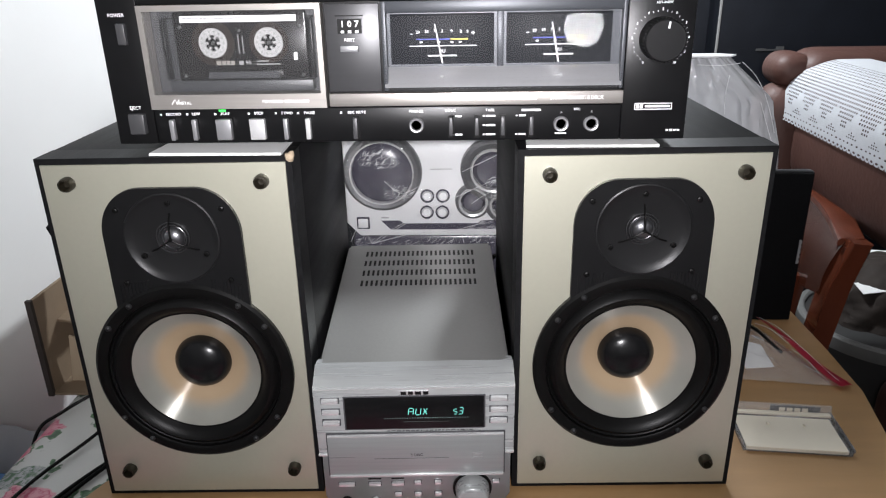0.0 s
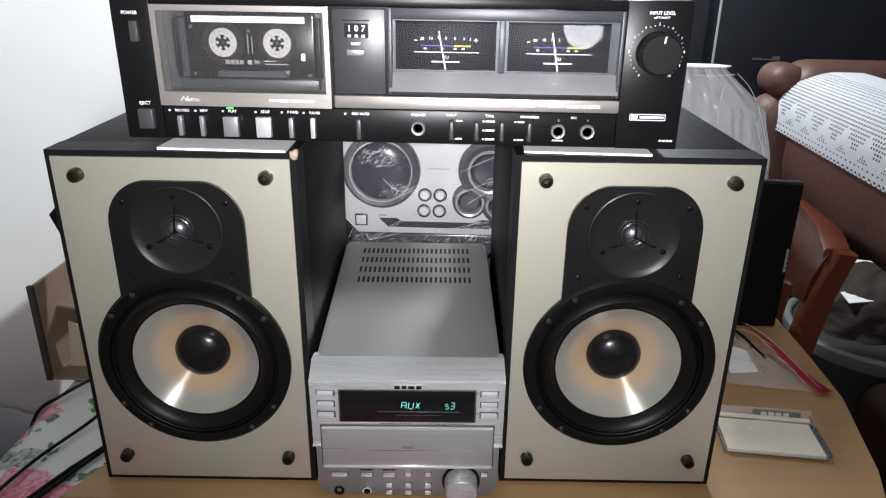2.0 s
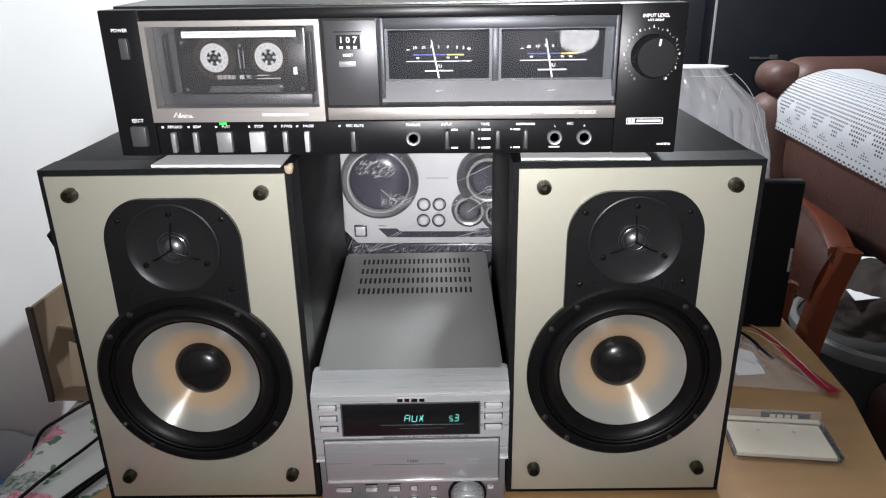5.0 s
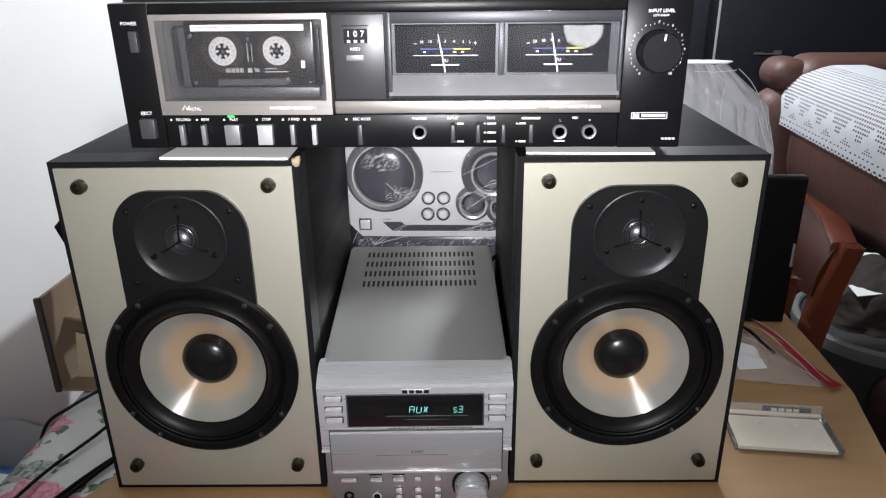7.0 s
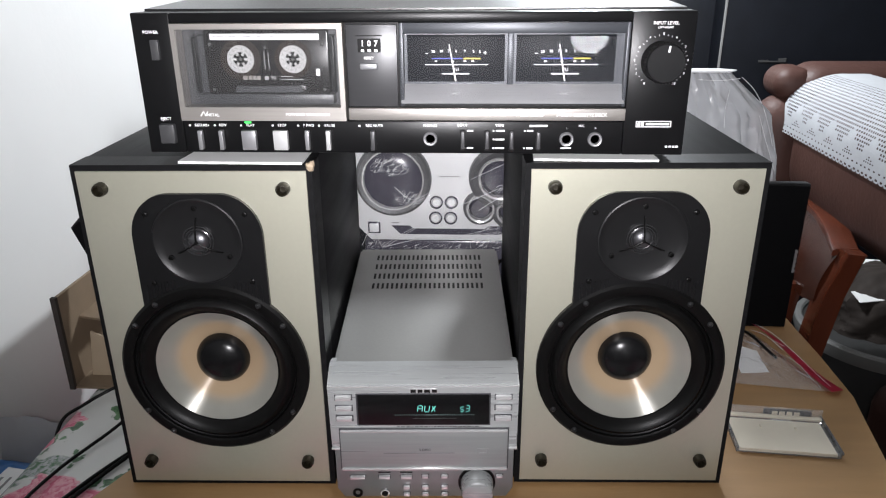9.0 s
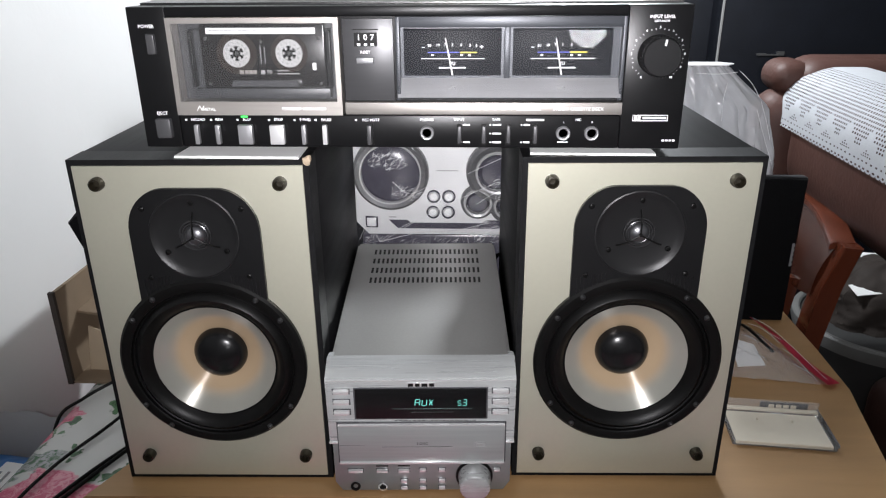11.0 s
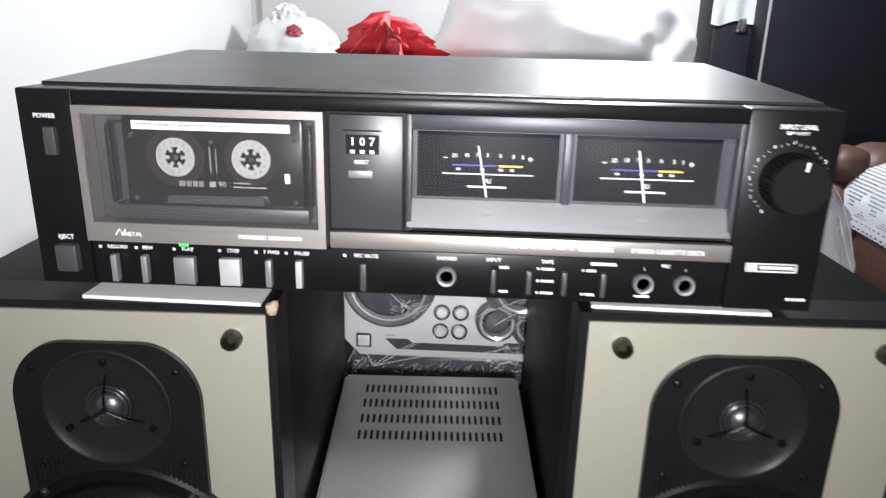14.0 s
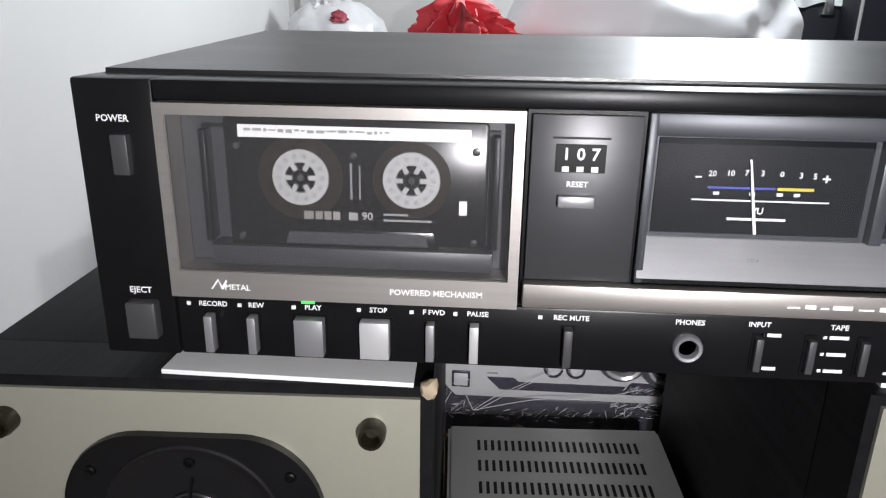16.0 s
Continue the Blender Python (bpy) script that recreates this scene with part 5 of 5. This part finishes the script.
def clear_top(u, v):
    x, y = -0.529 + 0.094 * u, 0.706 + 0.006 * math.sin(5 * u) + 0.012 * v
    return (x, y, 0.660 + 0.070 * v + 0.004 * noise.noise((x * 60, v * 3, 2)))


tallbag = thing("tall_packet", "tall blue and white plastic packet standing between table and wall", "packet")
part("body", box(-0.529, -0.435, 0.440, 0.705, 0.0, 0.674, 0.006), M_BLUEBAG, tallbag)
part("crumpled_top", sheet(sack_top, 20, 40), M_BLUEBAG, tallbag, "crumpled blue top")
part("rear_film", sheet(clear_top, 20, 8, 0.0008), M_WHITEBAG, tallbag, "whitish film edge")
part("print_patch", slab([(-0.500, 0.585), (-0.445, 0.575), (-0.442, 0.660), (-0.490, 0.668)], 0.6965, 0.6985), M_PAPER, tallbag, "white printed patch", False)
for k in range(5):
    part("print_line", slab([(-0.490 + 0.010 * k, 0.590), (-0.487 + 0.010 * k, 0.590), (-0.484 + 0.010 * k, 0.650), (-0.487 + 0.010 * k, 0.650)], 0.6986, 0.6992), M_GREYINK, tallbag, "", False)
cable = thing("audio_cable", "black audio cables with a plug lying on the tablecloth", "cable")
part("lead", tube([(-0.305, 0.80, 0.765), (-0.345, 0.765, 0.775), (-0.395, 0.745, 0.757), (-0.420, 0.722, 0.7485), (-0.4345, 0.700, 0.742), (-0.4365, 0.675, 0.715), (-0.4365, 0.66, 0.67)], 0.0020, 8), M_RUBBER, cable)
part("plug", tube([(-0.318, 0.735, 0.7655), (-0.334, 0.712, 0.7600), (-0.347, 0.694, 0.7555)], 0.0048, 12), M_RUBBER, cable, "black plug")
part("plug_tip", tube([(-0.318, 0.735, 0.7655), (-0.312, 0.744, 0.7680), (-0.307, 0.752, 0.7700)], 0.0028, 10), M_CHROME, cable, "silver plug tip")
for k in range(5):
    q = Vector((-0.3375, 0.7070, 0.7590)).lerp(Vector((-0.3500, 0.6890, 0.7545)), k / 4)
    part("strain_ring", tube([q, q + Vector((-0.0011, -0.0016, -0.0004))], 0.0056, 10), M_RUBBER, cable)
part("lead", tube([(-0.347, 0.694, 0.7555), (-0.362, 0.665, 0.750), (-0.385, 0.60, 0.749), (-0.392, 0.53, 0.749), (-0.37, 0.44, 0.749)], 0.0019, 8), M_RUBBER, cable)
part("lead", tube([(-0.292, 0.68, 0.753), (-0.318, 0.640, 0.750), (-0.345, 0.585, 0.749), (-0.365, 0.52, 0.749), (-0.36, 0.44, 0.749)], 0.0022, 8), M_RUBBER, cable)
part("lead", tube([(-0.294, 0.69, 0.7535), (-0.313, 0.645, 0.750), (-0.338, 0.585, 0.749), (-0.357, 0.52, 0.749), (-0.35, 0.44, 0.749)], 0.0022, 8), M_RUBBER, cable)

# ---- background ----
def lump(cx, cy, z0, rx, ry, h, seed, rough=0.25, freq=9.0, nu=56, nv=26, power=0.6):
    def place(u, v):
        a = 2 * math.pi * u
        t = v
        prof = max(0.0, 1 - t ** 2.4) ** power
        n = 1 + rough * noise.fractal((math.cos(a) * freq * 0.3 + seed, math.sin(a) * freq * 0.3, t * freq * 0.35), 0.9, 2.1, 4)
        return (cx + rx * prof * n * math.cos(a), cy + ry * prof * n * math.sin(a), z0 + h * t * (1 + rough * 0.35 * noise.noise((math.cos(a) * 2 + seed, math.sin(a) * 2, t * 3))))
    return sheet(place, nu, nv)


sb = thing("sideboard", "dark wooden sideboard behind the table", "sideboard")
part("carcass", box(-0.29, 0.36, 1.24, 1.75, 0, 1.07, 0.004), M_BIGBLACK, sb)
part("top", box(-0.30, 0.37, 1.225, 1.76, 1.07, 1.09, 0.004), M_BIGBLACK, sb)
cs = thing("corner_stand", "dark stand in the corner behind the sideboard", "stand")
part("body", box(-0.515, -0.27, 1.72, 2.02, 0, 1.07, 0.004), M_BIGBLACK, cs)
part("top", box(-0.520, -0.265, 1.71, 2.025, 1.07, 1.09, 0.004), M_BIGBLACK, cs)


wb = thing("carrier_bag", "knotted white plastic carrier bag with a dark print", "plastic bag")
part("bag_body", lump(-0.385, 1.84, 1.090, 0.112, 0.09, 0.158, 2.0, 0.12, 9.0, 56, 26, 0.34), M_WHITEBAG, wb)
part("knot", lump(-0.392, 1.82, 1.225, 0.040, 0.030, 0.045, 5.0, 0.5, 12.0, 32, 14), M_WHITEBAG, wb, "knotted handles")
part("print", lump(-0.365, 1.770, 1.205, 0.017, 0.012, 0.022, 9.0, 0.6, 16.0, 20, 10), M_PINKINK, wb, "small dark red print")
solid("red_cloth", lump(-0.104, 1.305, 1.090, 0.070, 0.055, 0.152, 8.0, 0.62, 20.0, 90, 44, 0.36), M_RED, "crumpled bright red satin cloth on the sideboard", "cloth")
solid("plastic_sack", lump(0.165, 1.50, 1.090, 0.235, 0.15, 0.285, 4.0, 0.10, 7.0, 72, 34, 0.42), M_SACK, "large bundle wrapped in milky clear plastic on the sideboard", "plastic sack")

bs = thing("floor_speaker", "large black loudspeaker cabinet with a cloth draped over it", "loudspeaker", group="large black speakers")
part("cabinet", box(0.548, 0.98, 1.90, 2.025, 0, 1.400, 0.008), M_BIGBLACK, bs)
part("latch", outline([(0.597, 1.233), (0.621, 1.233), (0.618, 1.263), (0.600, 1.263)], 1.890, 1.90, 0.002), M_CHROME, bs, "small metal latch")
bs2 = thing("floor_speaker", "large black loudspeaker cabinet with a silver badge", "loudspeaker", group="large black speakers")
part("cabinet", box(0.632, 1.60, 1.80, 1.894, 0, 1.75, 0.004), M_BIGBLACK, bs2)
part("corner_edge", box(0.6265, 0.6320, 1.7965, 1.801, 0.1, 1.75, 0.001), M_GREYRIM, bs2, "grey corner edging")
badge = box(0.722, 0.744, 1.7965, 1.80, 1.024, 1.029)
box(0.744, 0.768, 1.7965, 1.80, 1.024, 1.027, 0, badge)
box(0.768, 0.786, 1.7965, 1.80, 1.024, 1.033, 0, badge)
part("badge", badge, M_GREYTUB, bs2, "small silver badge", False)


def drape(u, v):
    x = 0.540 + 0.22 * u
    if v < 0.4:
        y, z = 2.02 - 0.31 * v, 1.403
    else:
        y, z = 1.894 - 0.006 * math.sin(u * 34) * (v - 0.4), 1.403 - 0.255 * (v - 0.4) * (1 - 0.08 * u + 0.03 * math.sin(u * 19))
    return (x, y - 0.004, z)


solid("cloth_cover", sheet(drape, 60, 24, 0.0012), M_WHITECLOTH, "white cloth draped over the large speaker", "cloth")

# sofa back, running towards the viewer
SM = Matrix.Translation((0.5870, 1.2987, 0)) @ Matrix.Rotation(radians(-1.1), 4, "Z")
sofa = thing("leather_sofa", "brown leather sofa with rounded cushions", "sofa", SM)


def cushion(x0, x1, y0, y1, z0, z1, r):
    return box(x0, x1, y0, y1, z0, z1, r, segs=6)


part("back_cushion", cushion(0.0, 0.21, -0.85, 0.0, 0.835, 1.062, 0.085), M_LEATHER, sofa)
part("end_roll", cushion(-0.021, 0.045, -0.02, 0.075, 1.018, 1.074, 0.027), M_LEATHER, sofa, "rounded end roll")
part("end_roll", cushion(0.014, 0.24, -0.04, 0.085, 0.990, 1.080, 0.044), M_LEATHER, sofa, "rounded end roll")
part("end_cushion", cushion(-0.040, 0.14, -0.03, 0.065, 0.76, 1.026, 0.046), M_LEATHER, sofa)
part("arm_support", box(0.05, 0.20, -0.85, -0.60, 0.0, 0.87, 0.02), M_LEATHER, sofa)
part("base", box(0.10, 0.95, -0.85, -0.12, 0.0, 0.42, 0.02), M_LEATHER, sofa)
part("seat", cushion(0.18, 0.94, -0.83, -0.12, 0.38, 0.55, 0.05), M_LEATHER, sofa)

# tub with odds and ends, seen under the sofa's arm
tub = thing("plastic_tub", "grey plastic tub with a pale rim standing on the floor", "tub")
TX, TY, TZ = 0.935, 1.420, 0.520
upright = Matrix.Translation((TX, TY, 0)) @ pose(0, 0, 0, 90, 0, 0)
part("body", lathe([(0, 0.004), (0.130, 0.004), (0.138, 0.012), (0.168, TZ - 0.03), (0.164, TZ - 0.03), (0.134, 0.016), (0, 0.012)], 0, 0, segs=48), M_GREYTUB, tub).matrix_basis = upright
part("rim", lathe([(0.168, TZ - 0.032), (0.178, TZ - 0.030), (0.181, TZ - 0.020), (0.181, TZ - 0.004), (0.177, TZ), (0.168, TZ), (0.164, TZ - 0.004), (0.164, TZ - 0.030)], 0, 0, segs=64, close=True), M_GREYRIM, tub, "pale rolled rim").matrix_basis = upright
part("lid", lathe([(0, TZ - 0.016), (0.160, TZ - 0.016), (0.164, TZ - 0.010), (0, TZ - 0.008)], 0, 0, segs=48), M_GREYTUB, tub, "sunken grey lid").matrix_basis = upright
solid("folded_cloth", lump(0.935, 1.440, TZ - 0.009, 0.125, 0.095, 0.135, 3.0, 0.16, 8.0, 60, 24, 0.34), M_CARDDARK, "dark brown folded cloth lying on the tub", "cloth")
for k, (px, py, pw, ang, pz) in enumerate(((0.880, 1.385, 0.090, 4, 0.092), (0.905, 1.470, 0.075, -24, 0.126))):
    slip = slab([(-pw / 2, -0.016), (pw / 2, -0.019), (pw / 2 + 0.003, 0.017), (-pw / 2, 0.020)], 0, 0.0016)
    slip.transform(Matrix.Translation((px, py, TZ - 0.009 + pz)) @ pose(0, 0, 0, 14, -6, ang))
    solid("paper_slip", slip, M_PAPER, "white paper slip on the dark folded cloth", "paper", group="slips on the tub", smooth=False)

# lace cover: a band over the sofa back with a net of holes and a scalloped edge
lace = thing("lace_cover", "white crocheted lace cover draped over the sofa back", "lace cover", SM)


def drape_line(s):
    """Over the sofa back: s metres up from the lower edge."""
    if s < 0.055:
        return (-0.004, 0.968 + s * 0.6)
    a = min(1.0, (s - 0.055) / 0.125) * math.pi / 2
    if s < 0.18:
        return (0.078 - 0.082 * math.cos(a), 0.997 + 0.070 * math.sin(a))
    return (0.078 + (s - 0.18), 1.067)


def lace_at(y, s, lift=0.0):
    x, z = drape_line(s)
    return Vector((x - lift, y + 0.0015 * math.sin(y * 90), z + lift))


net = bmesh.new()
CELL = 0.0062
NY, NS = 92, 34
verts = {}


def lv(y, s):
    key = (round(y, 5), round(s, 5))
    if key not in verts:
        verts[key] = net.verts.new(lace_at(y, s))
    return verts[key]


def lace_hole(i, j):
    """Share of a cell left open as (along, up), or None where the work is solid."""
    ph = (i + 5) % 10 - 5
    if j == 1:
        return (0.16, 0.20) if i % 2 else None
    if j in (3, 4, 5):
        return (0.24, 0.24) if abs(ph) <= 5 - j else None
    if j < 7 or j > 24:
        return None
    flame = (j < 12 and abs(ph) <= (12 - j) * 0.5) or (j < 9 and abs(ph) == 3)
    if flame:
        return None
    return (0.22, 0.24) if j < 17 or (i + j) % 2 else (0.30, 0.30)


for i in range(NY):
    for j in range(NS):
        y0, s0 = -0.012 - CELL * i, 0.012 + CELL * j
        y1, s1 = y0 - CELL, s0 + CELL
        c = [lv(y0, s0), lv(y1, s0), lv(y1, s1), lv(y0, s1)]
        gap = lace_hole(i, j)
        if gap is None:
            net.faces.new(c)
        else:
            m, n = gap[0] * CELL, gap[1] * CELL
            d = [lv(y0 - m, s0 + n), lv(y1 + m, s0 + n), lv(y1 + m, s1 - n), lv(y0 - m, s1 - n)]
            for k in range(4):
                net.faces.new((c[k], c[(k + 1) % 4], d[(k + 1) % 4], d[k]))
part("net", net, M_LACE, lace, "crocheted net with flower motifs", False)
edge = bmesh.new()
for i in range(46):
    yc = -0.018 - 0.0124 * i
    ring = [edge.verts.new(lace_at(yc + 0.0062 * math.cos(math.pi + math.pi * k / 8), 0.0045 - 0.0058 * math.sin(math.pi * k / 8), 0.0006)) for k in range(9)]
    inner = [edge.verts.new(lace_at(yc + 0.0030 * math.cos(math.pi + math.pi * k / 8), 0.0050 - 0.0018 * math.sin(math.pi * k / 8), 0.0006)) for k in range(9)]
    top = [edge.verts.new(lace_at(yc + 0.0062 * math.cos(math.pi + math.pi * k / 8), 0.0125, 0.0006)) for k in range(9)]
    inner2 = [edge.verts.new(lace_at(yc + 0.0030 * math.cos(math.pi + math.pi * k / 8), 0.0072 + 0.0012 * math.sin(math.pi * k / 8), 0.0006)) for k in range(9)]
    for k in range(8):
        edge.faces.new((ring[k], ring[k + 1], inner[k + 1], inner[k]))
        edge.faces.new((inner2[k], inner2[k + 1], top[k + 1], top[k]))
    for k in (0, 8):
        edge.faces.new((ring[k], inner[k], inner2[k], top[k]))
part("scalloped_edge", edge, M_LACE, lace, "scalloped edge with eyelets", False)

ch = thing("wooden_chair", "polished reddish-brown wooden chair tucked in at the table", "chair")
POST = [(0.563, 0.876), (0.5435, 0.812), (0.531, 0.725), (0.520, 0.60), (0.508, 0.42), (0.502, 0.0)]


def post(y, shift):
    left = [(x - 0.0135 + shift, z) for x, z in POST]
    right = [(x + 0.0135 + shift, z - (0.003 if z > 0.8 else 0)) for x, z in POST]
    return outline(left + right[::-1], y - 0.015, y + 0.015, 0.003)


part("back_post", post(0.940, 0.0), M_REDWOOD, ch)
part("back_post", post(1.240, 0.058), M_REDWOOD, ch)


def panel_place(u, v):
    y = 0.945 + 0.285 * u
    bow = math.sin(math.pi * u)
    top, low = 0.8715 + 0.006 * bow, 0.795 - 0.030 * bow
    z = low + (top - low) * v
    return Vector((0.549 + 0.055 * u + 0.008 * bow + 0.30 * (z - 0.872) - 0.006 * math.sin(math.pi * v), y, z))


part("back_panel", sheet(panel_place, 24, 12, 0.018), M_REDWOOD, ch, "curved polished back panel")
rail = bmesh.new()
ring = []
for k in range(13):
    p = panel_place(k / 12, 1.0)
    ring.append([rail.verts.new(p + Vector(d)) for d in ((-0.011, 0, -0.006), (-0.010, 0, 0.0015), (-0.006, 0, 0.0040), (0.024, 0, 0.0030), (0.026, 0, 0.001), (0.024, 0, -0.006))])
for a, b in zip(ring, ring[1:]):
    for k in range(6):
        rail.faces.new((a[k], a[(k + 1) % 6], b[(k + 1) % 6], b[k]))
rail.faces.new(ring[0])
rail.faces.new(ring[-1][::-1])
part("top_rail", rail, M_REDWOOD, ch, "curved polished top rail")
for u in (0.36, 0.68):
    q = panel_place(u, 0.0)
    part("back_slat", outline([(q.x - 0.010, q.z + 0.012), (q.x + 0.012, q.z + 0.012), (q.x - 0.028, 0.45), (q.x - 0.050, 0.45)], q.y - 0.007, q.y + 0.007, 0.002), M_REDWOOD, ch)
part("seat", box(0.13, 0.535, 0.92, 1.265, 0.42, 0.455, 0.01), M_REDWOOD, ch)
for ly in (0.945, 1.24):
    part("front_leg", box(0.14, 0.175, ly - 0.018, ly + 0.018, 0, 0.42, 0.004), M_REDWOOD, ch)
